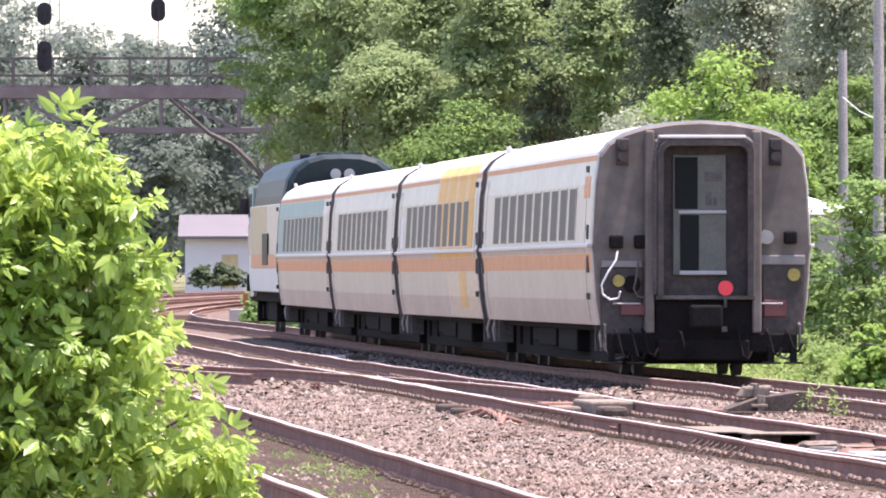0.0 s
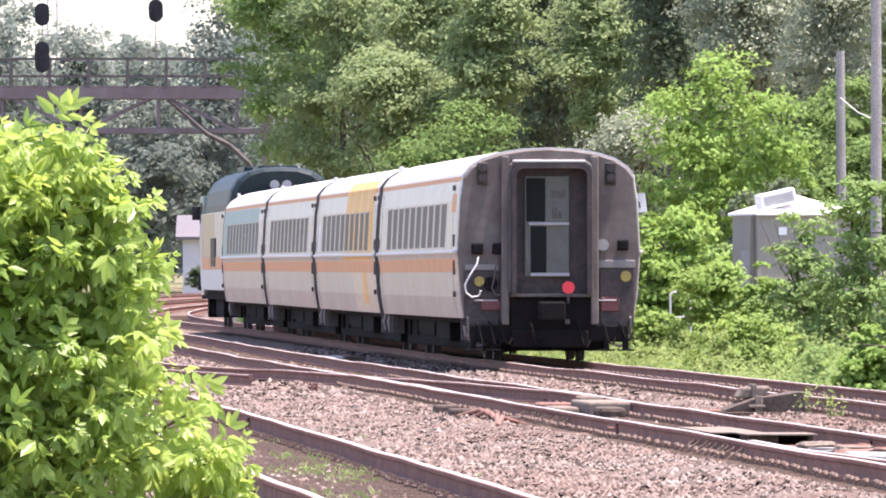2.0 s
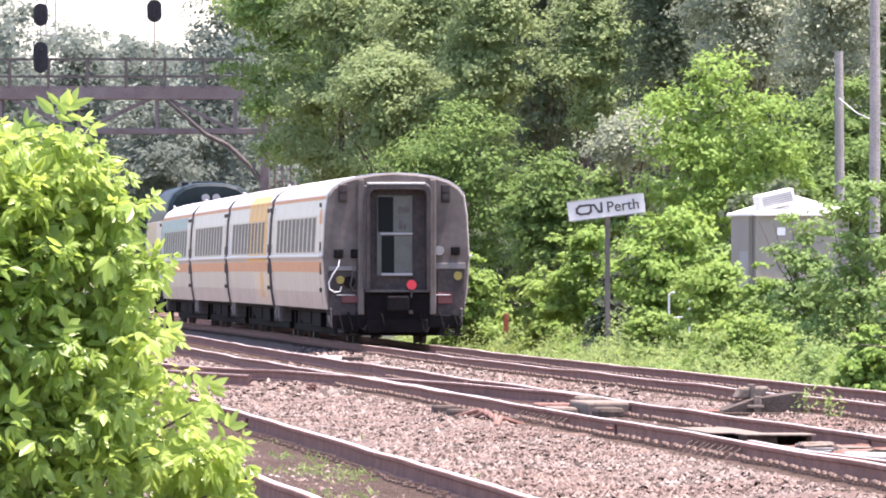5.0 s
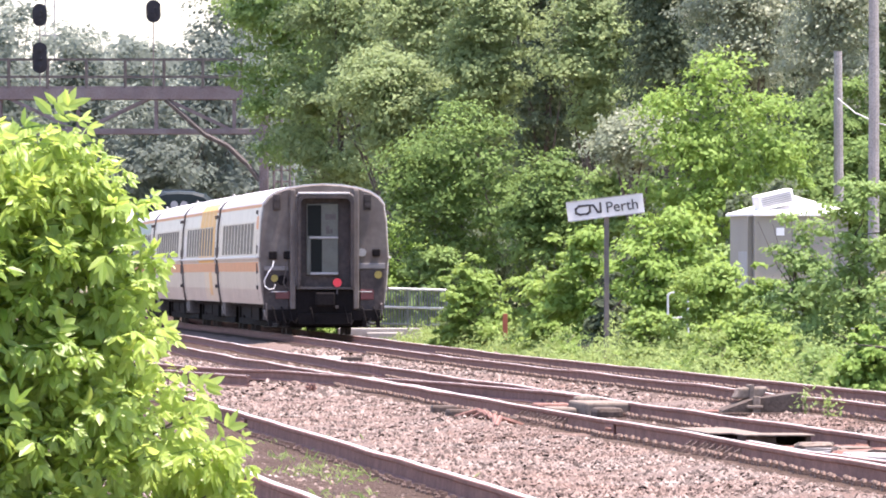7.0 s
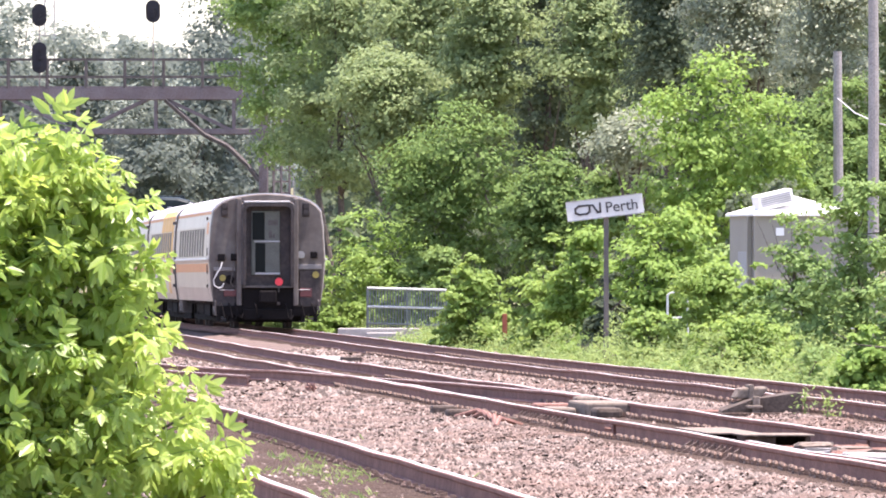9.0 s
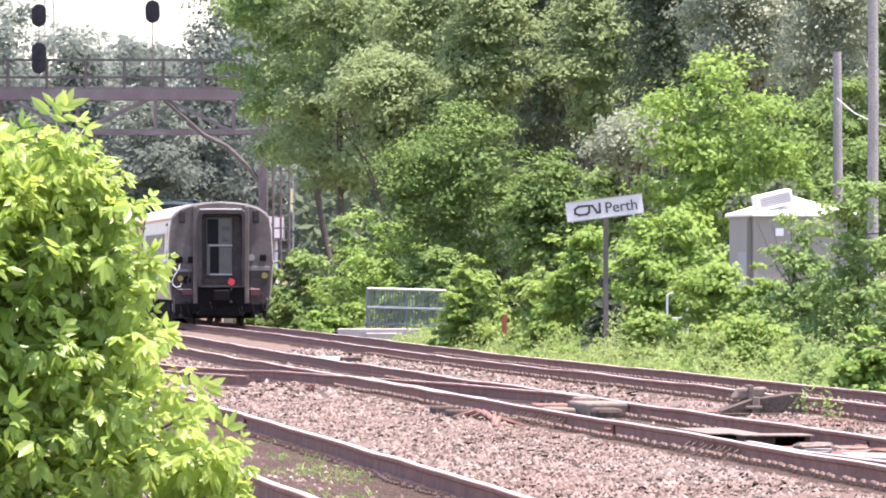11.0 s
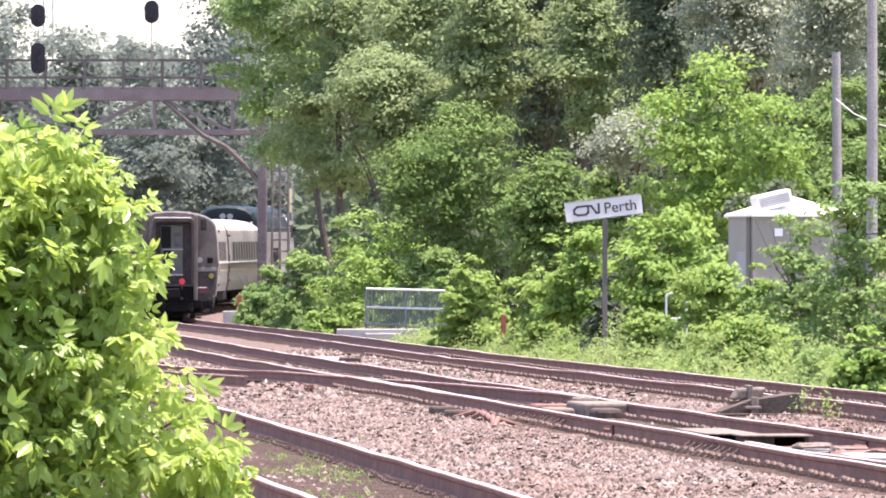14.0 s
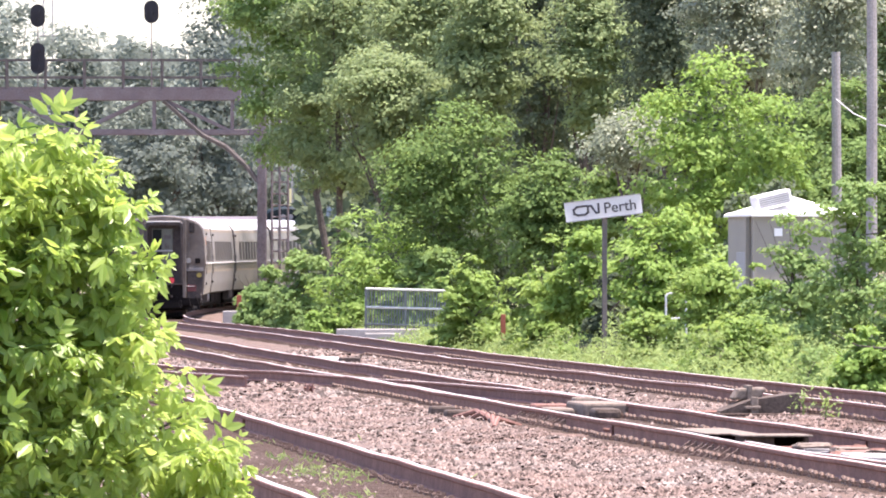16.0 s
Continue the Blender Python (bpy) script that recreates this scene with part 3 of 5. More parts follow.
def tail(c, y):
    """The grimy end wall of the last coach with its gangway door."""
    half = [(x - 0.03, z - (0.02 if z > 3 else 0)) for x, z in PROFILE] + [(1.40, 0.55)]
    line = [(x, z) for x, z in half] + [(-x, z) for x, z in half[:0:-1]]
    inner = [(x * 0.985, z * 0.992) for x, z in line]
    end = part("end_wall", loft([[(x, y + 0.05, z) for x, z in line], [(x, y - 0.04, z) for x, z in line], [(x, y - 0.09, z) for x, z in inner]]), M["endgrey"], c, "grimy grey end wall")
    f = y - 0.09
    # gangway frame: two posts and a rounded head, around a recess
    bm = bmesh.new()
    tube(bm, [(-0.69, f - 0.10, 1.18), (-0.69, f - 0.10, 3.30), (-0.665, f - 0.10, 3.43), (-0.56, f - 0.10, 3.49), (0.62, f - 0.10, 3.49), (0.72, f - 0.10, 3.43), (0.745, f - 0.10, 3.3), (0.745, f - 0.10, 1.18)], 0.075, 8)
    part("gangway_frame", bm, M["dirty"], end)
    hood = bmesh.new()
    rings = []
    for yy, grow in ((f - 0.01, 0.0), (f - 0.34, 0.0), (f - 0.34, -0.08), (f - 0.01, -0.08)):
        pts = [(-0.68 - grow, 1.15), (-0.68 - grow, 3.28), (-0.64 - grow, 3.40 + grow * 0.6), (-0.54 - grow * 0.6, 3.47 + grow), (0.6 + grow * 0.6, 3.47 + grow), (0.7 + grow, 3.40 + grow * 0.6), (0.74 + grow, 3.28), (0.74 + grow, 1.15)]
        rings.append([hood.verts.new((x, yy, z)) for x, z in pts])
    for ra, rb in zip(rings, rings[1:] + rings[:1]):
        for k in range(7):
            hood.faces.new((ra[k], ra[k + 1], rb[k + 1], rb[k]))
    part("door_hood", hood, M["grime_shade"], end, "dark rounded rubber hood")
    part("gangway_head", boxes((-0.66, 0.64, f - 0.2, f - 0.02, 3.50, 3.545), bevel=0.012), M["trim"], end, "pale rain gutter over the door")
    part("buffer_plate", boxes((-0.86, -0.72, f - 0.16, f, 0.6, 3.62), (0.74, 0.88, f - 0.16, f, 0.6, 3.62), bevel=0.03), M["endgrey"], end)
    # flat sheet behind the door, the recess's shade put into its dark colour
    part("door_recess", boxes((-0.66, 0.72, f - 0.015, f + 0.01, 1.16, 3.46), bevel=0.004), M["grime_shade"], end)
    d = part("end_door", boxes((-0.44, 0.36, f - 0.06, f - 0.01, 1.46, 3.26), bevel=0.015), M["door"], end, "pale grey end door")
    part("door_window", boxes((-0.41, -0.07, f - 0.075, f - 0.055, 2.45, 3.22), bevel=0.006), M["dark"], d)
    part("door_window", boxes((-0.33, -0.05, f - 0.075, f - 0.055, 1.53, 2.36), bevel=0.006), M["dark"], d)
    part("door_bar", boxes((-0.36, 0.36, f - 0.1, f - 0.055, 2.38, 2.43), (-0.34, 0.36, f - 0.14, f - 0.055, 1.47, 1.53), bevel=0.01), M["vent"], d)
    part("door_notice", boxes((0.03, 0.3, f - 0.068, f - 0.056, 2.86, 3.0), (0.05, 0.14, f - 0.07, f - 0.056, 2.5, 2.7), (0.16, 0.22, f - 0.068, f - 0.056, 2.5, 2.62)), M["dirty"], d)
    bm = lump(bmesh.new(), 0.32, 1.27, 0.11, f - 0.42, f - 0.38)
    part("tail_disc", bm, M["red"], end, "round bright red tail disc")
    part("tail_disc_bracket", boxes((0.30, 0.34, f - 0.38, f, 0.98, 1.03), (0.30, 0.34, f - 0.38, f - 0.34, 0.98, 1.25), (0.28, 0.36, f - 0.2, f, 0.62, 0.7)), M["dirty"], end)
    part("drop_plate", boxes((-0.7, 0.78, f - 0.24, f, 1.10, 1.16), bevel=0.01), M["dirty"], end)
    part("lower_recess", boxes((-0.7, 0.75, f - 0.10, f + 0.02, 0.45, 1.1), bevel=0.02), M["black"], end)
    part("buffer_beam", boxes((-1.42, -0.68, f - 0.12, f + 0.03, 0.30, 0.60), (0.70, 1.42, f - 0.12, f + 0.03, 0.30, 0.60), (-0.68, 0.7, f - 0.2, f, 0.2, 0.5), bevel=0.03), M["black"], end)
    rs = random.Random(4)
    for k in range(7):
        x = (-1.3, -1.08, -0.9, -0.35, 0.5, 0.95, 1.25)[k]
        dz = rs.uniform(0.2, 0.34)
        part("brake_hose", tube(bmesh.new(), [(x, f - 0.1, 0.66), (x + 0.02, f - 0.24, 0.6), (x + 0.09, f - 0.28, dz + 0.05), (x + 0.17, f - 0.24, dz), (x + 0.23, f - 0.2, dz + 0.12)], 0.022, 7), M["black"], end)
    for x in (-1.36, -1.0, 1.02, 1.36):
        part("step_bracket", boxes((x - 0.05, x + 0.05, f - 0.16, f, 0.16, 0.42), (x - 0.14, x + 0.14, f - 0.3, f - 0.02, 0.14, 0.17), bevel=0.008), M["black"], end)
    for x in (-1.33, 1.2):
        part("grab_iron", tube(bmesh.new(), [(x, f, 1.02), (x, f - 0.09, 1.04), (x + 0.4 * (1 if x < 0 else -1), f - 0.09, 1.04), (x + 0.4 * (1 if x < 0 else -1), f, 1.02)], 0.014, 6), M["vent"], end)
    bm = boxes((-0.16, 0.16, f - 0.75, f, 0.72, 0.98), (-0.24, 0.24, f - 0.85, f - 0.6, 0.68, 1.02), bevel=0.04)
    part("coupler", bm, M["black"], end)
    # marker lamps high on both sides
    for x in (-1.19, 1.10):
        bm = bmesh.new()
        for z in (3.23, 3.40):
            lump(bm, x, z, 0.075, f - 0.12, f)
        part("marker_lamp", box(bm, x - 0.1, x + 0.1, f - 0.04, f + 0.01, 3.1, 3.5, 0.02), M["grime_shade"], end)
    # left equipment: sockets, hose, lamps; right: lamps and grab bar
    part("jumper_socket", boxes((-1.39, -1.18, f - 0.12, f, 1.86, 2.06), (-1.02, -0.84, f - 0.12, f, 1.86, 2.06), bevel=0.03), M["black"], end)
    part("bracket_bar", boxes((-1.5, -0.9, f - 0.05, f, 1.58, 1.68), (0.86, 1.54, f - 0.05, f, 1.62, 1.76), bevel=0.012), M["bar"], end)
    part("lamp_recess", boxes((-1.52, -0.88, f - 0.03, f, 0.58, 1.57), (0.90, 1.52, f - 0.03, f, 0.58, 1.60), bevel=0.02), M["grime_shade"], end)
    for cx, pts in ((-1.28, [(-1.27, 1.82), (-1.30, 1.68), (-1.42, 1.5), (-1.51, 1.32), (-1.49, 1.18), (-1.38, 1.10), (-1.26, 1.12), (-1.23, 1.22)]), (-0.9, [(-0.93, 1.84), (-0.97, 1.6), (-1.0, 1.4), (-1.03, 1.26), (-0.97, 1.15), (-0.86, 1.13)])):
        bm = tube(bmesh.new(), [(x, f - 0.13 - 0.04 * math.sin(i), z) for i, (x, z) in enumerate(pts)], 0.015, 8)
        part("jumper_hose", bm, M["hose"] if cx < -1 else M["dirty"], end, "white jumper hose" if cx < -1 else "dark jumper hose")
    part("tail_lamp", lump(bmesh.new(), -1.25, 1.38, 0.09, f - 0.08, f), M["amber"], end, "dull amber lamp")
    part("tail_lamp", lump(bmesh.new(), -1.05, 1.33, 0.13, f - 0.07, f), M["black"], end)
    part("tail_lamp", lump(bmesh.new(), 1.37, 1.47, 0.095, f - 0.08, f), M["amber"], end, "amber lamp")
    part("tail_lamp", lump(bmesh.new(), 0.96, 2.03, 0.105, f - 0.1, f), M["lens"], end, "pale round lamp")
    part("tail_lamp", boxes((1.22, 1.42, f - 0.1, f, 1.93, 2.12), bevel=0.03), M["black"], end)
    part("red_reflector", boxes((-1.22, -0.78, f - 0.06, f, 0.86, 1.05), bevel=0.02), M["redlens"], end)
    part("red_reflector", boxes((0.92, 1.26, f - 0.06, f, 0.84, 1.10), bevel=0.02), M["redlens"], end)
    bm = bmesh.new()
    for x in (-1.46, 1.45):
        tube(bm, [(x, f + 0.0, 0.75), (x, f - 0.1, 0.72), (x, f - 0.1, 0.35), (x * 0.88, f - 0.1, 0.22), (x * 0.8, f - 0.1, 0.25)], 0.025, 6)
    part("step_bar", bm, M["dirty"], end)


def locomotive():
    """A modern diesel passenger locomotive, dark green roof, pale cab."""
    c = empty("diesel_locomotive")
    tagged(c, "diesel locomotive with dark green roof and pale cab", "locomotive")
    L = 10.4
    P = [(0.0, 4.42), (0.5, 4.40), (0.9, 4.30), (1.2, 4.10), (1.38, 3.80), (1.46, 3.40), (1.52, 2.6), (1.54, 1.4), (1.50, 1.0)]

    def rg(y, k=1.0, drop=0.0, zs=1.0):
        h = [(x * k, 1.0 + (z - 1.0) * zs - drop) for x, z in P]
        return [(x, y, z) for x, z in h] + [(-x, y, z) for x, z in h[:0:-1]]
    body = part("body", loft([rg(-L, 0.9, 0.12), rg(-L + 0.15, 0.97, 0.03), rg(-L + 0.4), rg(L - 4.6)]), M["green"], c, "dark green body")
    cab = part("cab", loft([rg(L - 4.6, 0.99, 0.04), rg(L - 4.3, 0.985, 0.12), rg(L - 1.9, 0.97, 0.14), rg(L - 1.1, 0.93, 0.0, 0.72), rg(L - 0.1, 0.8, 0, 0.55), rg(L, 0.7, 0, 0.5)]), M["cab"], c, "pale grey cab")
    part("windscreen", boxes((-1.1, -0.08, L - 1.75, L - 1.35, 3.1, 3.75), (0.08, 1.1, L - 1.75, L - 1.35, 3.1, 3.75), bevel=0.03), M["dark"], cab)
    for side in (-1, 1):
        def panel(name, y0, y1, z0, z1, m, e=0.0, lab=""):
            part(name, boxes((min(side * 1.40, side * (1.555 + e)), max(side * 1.40, side * (1.555 + e)), y0, y1, z0, z1), bevel=0.012), M[m], body, lab)
        panel("side_panel", -L + 0.3, L - 4.65, 1.02, 1.6, "cab", 0.0, "pale grey lower side")
        panel("side_panel", -L + 0.3, L - 4.65, 1.6, 1.95, "orange" if side < 0 else "silver", 0.0, "orange stripe" if side < 0 else "silver grey side")
        panel("side_panel", -L + 0.3, L - 4.65, 1.95, 3.2, "silver", -0.02, "silver grey side")
        if side < 0:
            panel("side_panel", -L + 7.5, L - 4.7, 1.96, 3.19, "beige", -0.015, "faded yellow side")
        # teal on the left; on the right, sun glare put into a pale colour
        panel("cab_band", L - 4.6, L - 1.95, 2.8, 3.72, "teal" if side < 0 else "cab", -0.05, "dull teal cab band" if side < 0 else "cab band, sun glare painted pale")
        panel("radiator_grille", -L + 6.4, -L + 9.4, 1.68, 2.48, "dark", 0.02)
        panel("cab_side", L - 4.1, L - 1.7, 1.95, 2.78, "beige" if side < 0 else "cab", -0.045, "faded yellow cab side" if side < 0 else "pale grey cab side")
        panel("step_recess", L - 2.2, L - 1.2, 1.0, 1.45, "black", -0.03)
        panel("cab_window", L - 3.9, L - 2.9, 2.95, 3.55, "dark", -0.03)
        panel("cab_window", L - 2.6, L - 2.0, 2.95, 3.55, "dark", -0.03)
        panel("cab_door", L - 4.6, L - 4.15, 1.1, 3.2, "cab", 0.0)
        part("mirror", boxes((min(side * 1.5, side * 1.74), max(side * 1.5, side * 1.74), L - 2.2, L - 2.05, 3.05, 3.45), bevel=0.02), M["signal"], cab)
    part("exhaust_hatch", boxes((-0.7, 0.7, -3.0, 1.0, 4.34, 4.5), (-0.55, 0.55, -8.5, -5.0, 4.32, 4.47), bevel=0.03), M["green"], body)
    part("horn", boxes((0.5, 0.55, L - 4.0, L - 3.5, 4.3, 4.45), (0.6, 0.65, L - 4.0, L - 3.6, 4.3, 4.45), (0.4, 0.45, L - 4.0, L - 3.7, 4.3, 4.42)), M["vent"], cab)
    bm = bmesh.new()
    lump(bm, -0.18, 3.92, 0.13, -L - 0.12, -L + 0.1), lump(bm, 0.16, 3.92, 0.13, -L - 0.12, -L + 0.1)
    part("rear_lamp", bm, M["vent"], body, "dull grey round lamp")
    part("underframe", boxes((-1.4, 1.4, -L + 0.2, L - 0.4, 0.75, 1.05), (-1.25, 1.25, -2.2, 2.6, 0.25, 0.8), (-1.2, 1.2, L - 0.7, L - 0.1, 0.2, 0.8), bevel=0.05), M["black"], c)
    part("gangway", boxes((-0.6, 0.6, -L - 0.15, -L + 0.1, 1.0, 3.1), bevel=0.04), M["black"], c)
    for y in (-6.6, 6.6):
        bogie(c, y)
    return c


SPEED, TAIL0, PITCH = 15.82, 160.3, 25.9      # metres a second; the tail's place at the start; coach length


def run(thing, centre, base):
    """Rows for a vehicle whose middle is centre metres ahead of the tail."""
    rows = []
    for i in range(33):
        t = 0.5 * i
        s = TAIL0 + SPEED * t + centre
        a, _ = on_line(s - base)
        b, _ = on_line(s + base)
        mid, d = (a + b) / 2, b - a
        rows.append((t, Matrix.Translation(mid + Vector((0, 0, 0.06))) @ Matrix.Rotation(-math.atan2(d.x, d.y), 4, "Z") @ Matrix.Rotation(math.atan2(d.z, d.length), 4, "X")))
    walk(thing, rows)


# ---- plants ----
def leaves(rs, centres, normals, size, spread=0.42, narrow=0.55):
    """Folded leaf blades, four corners each, at the given places."""
    n = len(centres)
    nn = normals + rs.normal(0, spread, (n, 3))
    nn /= np.linalg.norm(nn, axis=1)[:, None] + 1e-9
    t = rs.normal(0, 1, (n, 3))
    t[:, 2] -= 0.45
    t -= nn * np.sum(t * nn, axis=1)[:, None]
    t /= np.linalg.norm(t, axis=1)[:, None] + 1e-9
    b = np.cross(nn, t)
    L = (size * rs.uniform(0.6, 1.35, n))[:, None]
    W = L * narrow * 0.5
    v = np.stack([centres - t * L * 0.5, centres + b * W - nn * L * 0.06, centres + t * L * 0.5 - nn * L * 0.12, centres - b * W - nn * L * 0.06], axis=1)
    return v.reshape(-1, 3)


def clump_points(rs, radius, clumps, per, puff, flat=0.75, dome=False):
    """Leaf places: boughs over an egg-shaped crown (or a dome on the ground), each bough a mound of small leafy sprays."""
    C, N = [], []
    size = np.array(radius)
    for _ in range(clumps):
        d = rs.normal(0, 1, 3)
        d[1] -= 0.6
        d /= np.linalg.norm(d)
        if dome:
            d[2] = abs(d[2])
            d[:2] *= 1.0 + 0.25 * (1 - d[2])
        c = d * rs.uniform(0.35, 1.0) ** 0.5 * size
        q = puff * rs.uniform(0.55, 1.45)
        k = max(6, int(per * (q / puff) ** 1.7 / 8))
        e = rs.normal(0, 1, (k, 3))
        e[:, 2] = np.where(rs.rand(k) < 0.85, np.abs(e[:, 2]), e[:, 2])
        e /= np.linalg.norm(e, axis=1)[:, None]
        spray = c + e * rs.uniform(0.55, 1.08, k)[:, None] * np.array((q, q, q * flat))
        pts = np.repeat(spray, 8, axis=0) + rs.normal(0, 1, (k * 8, 3)) * q * np.array((0.17, 0.17, 0.085))
        C.append(pts)
        N.append(np.repeat(e * 0.75 + d * 0.25 + np.array((0, -0.1, 0.55)), 8, axis=0))
    # shaded leaves in the heart of the crown
    k = int(sum(len(q) for q in C) * 0.22)
    e = rs.normal(0, 1, (k, 3))
    e /= np.linalg.norm(e, axis=1)[:, None]
    if dome:
        e[:, 2] = np.abs(e[:, 2])
    C.append(e * rs.uniform(0.1, 0.85, k)[:, None] * size)
    N.append(e + np.array((0, -0.6, 0.3)))
    return np.concatenate(C), np.concatenate(N)


def leaf_mesh(name, v, material):
    me = raw_mesh(name, v, 4, np.arange(len(v)))
    me.materials.append(material)
    return me


def plant(name, label, category, x, y, z0, z1, width, material, seed, crown_from=0.3, depth=None, clumps=60, per=130, leaf=0.12, puff=0.5, trunk=0.14, group="", narrow=0.55, lean=0.0, flat=0.75, dome=False):
    """A tree or shrub: tapered trunk with limbs, and a crown of leaves."""
    rs = np.random.RandomState(seed)
    t = empty(name, Matrix.Translation((x, y, z0)))
    tagged(t, label, category, group)
    h = z1 - z0
    c0 = h * crown_from
    mid = (c0 + h) / 2
    rx, rz = width / 2, (h - c0) / 2
    ry = (depth or width) / 2
    bm = bmesh.new()
    pts = [(0, 0, -0.3)] + [(lean * k / 5 + rs.normal(0, 0.04) * k, rs.normal(0, 0.04) * k, (c0 + rz * 1.3) * k / 5) for k in range(1, 6)]
    tube(bm, pts, [trunk * (1 - 0.15 * k) for k in range(6)], 8)
    for k in range(9):
        a = rs.uniform(0, 6.28)
        base = Vector(pts[2 + k % 4])
        end = Vector((math.cos(a) * rx * rs.uniform(0.5, 0.85), math.sin(a) * ry * rs.uniform(0.5, 0.85), mid + rz * rs.uniform(-0.5, 0.75)))
        m = base.lerp(end, 0.5) + Vector((0, 0, -0.1 * rz))
        tube(bm, [base, m, end], [trunk * 0.4, trunk * 0.25, trunk * 0.08], 6)
    part("trunk", bm, M["bark"], t)
    C, N = clump_points(rs, (rx - puff * 0.5, ry - puff * 0.5, rz - puff * 0.4), clumps, per, puff, flat, dome) if not dome else clump_points(rs, (rx - puff * 0.5, ry - puff * 0.5, h - puff * 0.6), clumps, per, puff, flat, True)
    C[:, 2] += 0.0 if dome else mid
    C[:, 0] += lean * 0.8
    link("crown", leaf_mesh("crown", leaves(rs, C, N, leaf, narrow=narrow), M[material]), None, t)
    return t


def soil_at(x, y):
    p, h = on_line(y * 1.0018)
    return ground_z((x - p.x) * math.cos(h), y)


# ---- lineside things ----
def signal_bridge():
    D = 420.0
    t = empty("signal_bridge", Matrix.Translation((-6.75, D, 0)))
    tagged(t, "weathered steel signal bridge with walkway railing over the tracks", "signal bridge")
    W = 22.0
    part("top_chord", boxes((-W, -0.9, -0.35, -0.15, 8.55, 9.0), (-W, -0.9, 0.95, 1.15, 8.55, 9.0), bevel=0.02), M["steel"], t)
    part("walkway", boxes((-W, -0.9, -0.35, 1.15, 9.004, 9.07)), M["steel"], t)
    part("bottom_chord", boxes((-W, -0.05, -0.3, -0.15, 7.2, 7.42), (-W, -0.05, 0.95, 1.1, 7.2, 7.42), bevel=0.02), M["steel"], t)
    xs = [-0.9 - 3.05 * k for k in range(8)]
    for k, x in enumerate(xs[:-1]):
        for y in (-0.22, 1.03):
            bm = bmesh.new()
            if k % 2 == 0:
                tube(bm, [(x - 0.3, y, 7.3), (x - 3.35, y, 8.75)], 0.09, 4)
            else:
                tube(bm, [(x - 0.3, y, 8.75), (x - 3.35, y, 7.3)], 0.09, 4)
            part("diagonal", bm, M["steel"], t)
            part("hanger", boxes((x - 0.4, x - 0.28, y - 0.05, y + 0.05, 7.4, 8.6)), M["steel"], t)
    for k in range(14):
        x = -0.95 - 1.52 * k
        for y in (-0.33, 1.1):
            part("railing_post", boxes((x - 0.04, x + 0.04, y - 0.04, y + 0.04, 9.0, 10.18), bevel=0.008), M["dirty"], t)
    for z in (9.45, 10.13):
        for y in (-0.33, 1.1):
            part("railing", boxes((-W, -0.9, y - 0.03, y + 0.03, z - 0.035, z + 0.035)), M["dirty"], t)
    # legs: two lattice posts with a curved knee brace
    for y in (-0.25, 1.05):
        part("leg", boxes((-0.25, 0.1, y - 0.12, y + 0.12, -1.0, 9.0), bevel=0.02), M["steel"], t)
    bm = bmesh.new()
    for k in range(10):
        z = -0.4 + 0.85 * k
        for y in (-0.25, 1.05):
            tube(bm, [(-0.2, y - 0.14, z), (0.05, y - 0.14, z + 0.8)], 0.03, 4)
    part("lattice", bm, M["steel"], t)
    bm = bmesh.new()
    for y in (-0.25, 1.05):
        tube(bm, [(-0.25, y, 5.4), (-0.7, y, 6.0), (-1.5, y, 6.75), (-2.4, y, 7.2), (-3.9, y, 8.55)], 0.11, 6)
    part("knee_brace", bm, M["dirty"], t)
    bm = bmesh.new()
    for x in (0.32, 0.62, 0.95):
        tube(bm, [(x, 0.2, -1), (x, 0.2, 8.4)], 0.05, 5)
    for k in range(18):
        tube(bm, [(0.32, 0.2, 0.4 + k * 0.45), (0.95, 0.2, 0.4 + k * 0.45)], 0.035, 5)
    part("ladder", bm, M["steel"], t)
    # signal heads on their masts
    for x, zs in ((-8.82, ((11.85, 0.16), (10.18, 0.32))), (-4.38, ((12.0, 0.16),))):
        m = part("signal_mast", tube(bmesh.new(), [(x, -0.45, 9.0), (x, -0.45, zs[0][0] + 0.3)], 0.022, 8), M["steel"], t)
        for z, tall in zs:
            prof = [(0.29 * math.cos(a), 0.29 * math.sin(a) + (tall if math.sin(a) > 0 else -tall)) for a in [k * math.tau / 20 for k in range(20)]]
            sec = [[(x + px_, yy, z + pz_) for px_, pz_ in prof] for yy in (-0.62, -0.58)]
            hd = part("signal_head", loft(sec), M["signal"], m, "black oval signal backboard")
            bm = bmesh.new()
            for dz in (-tall, 0.0, tall):
                tube(bm, [(x, -0.78, z + dz), (x, -0.6, z + dz)], 0.075, 10)
            part("lamp_hood", bm, M["signal"], hd)


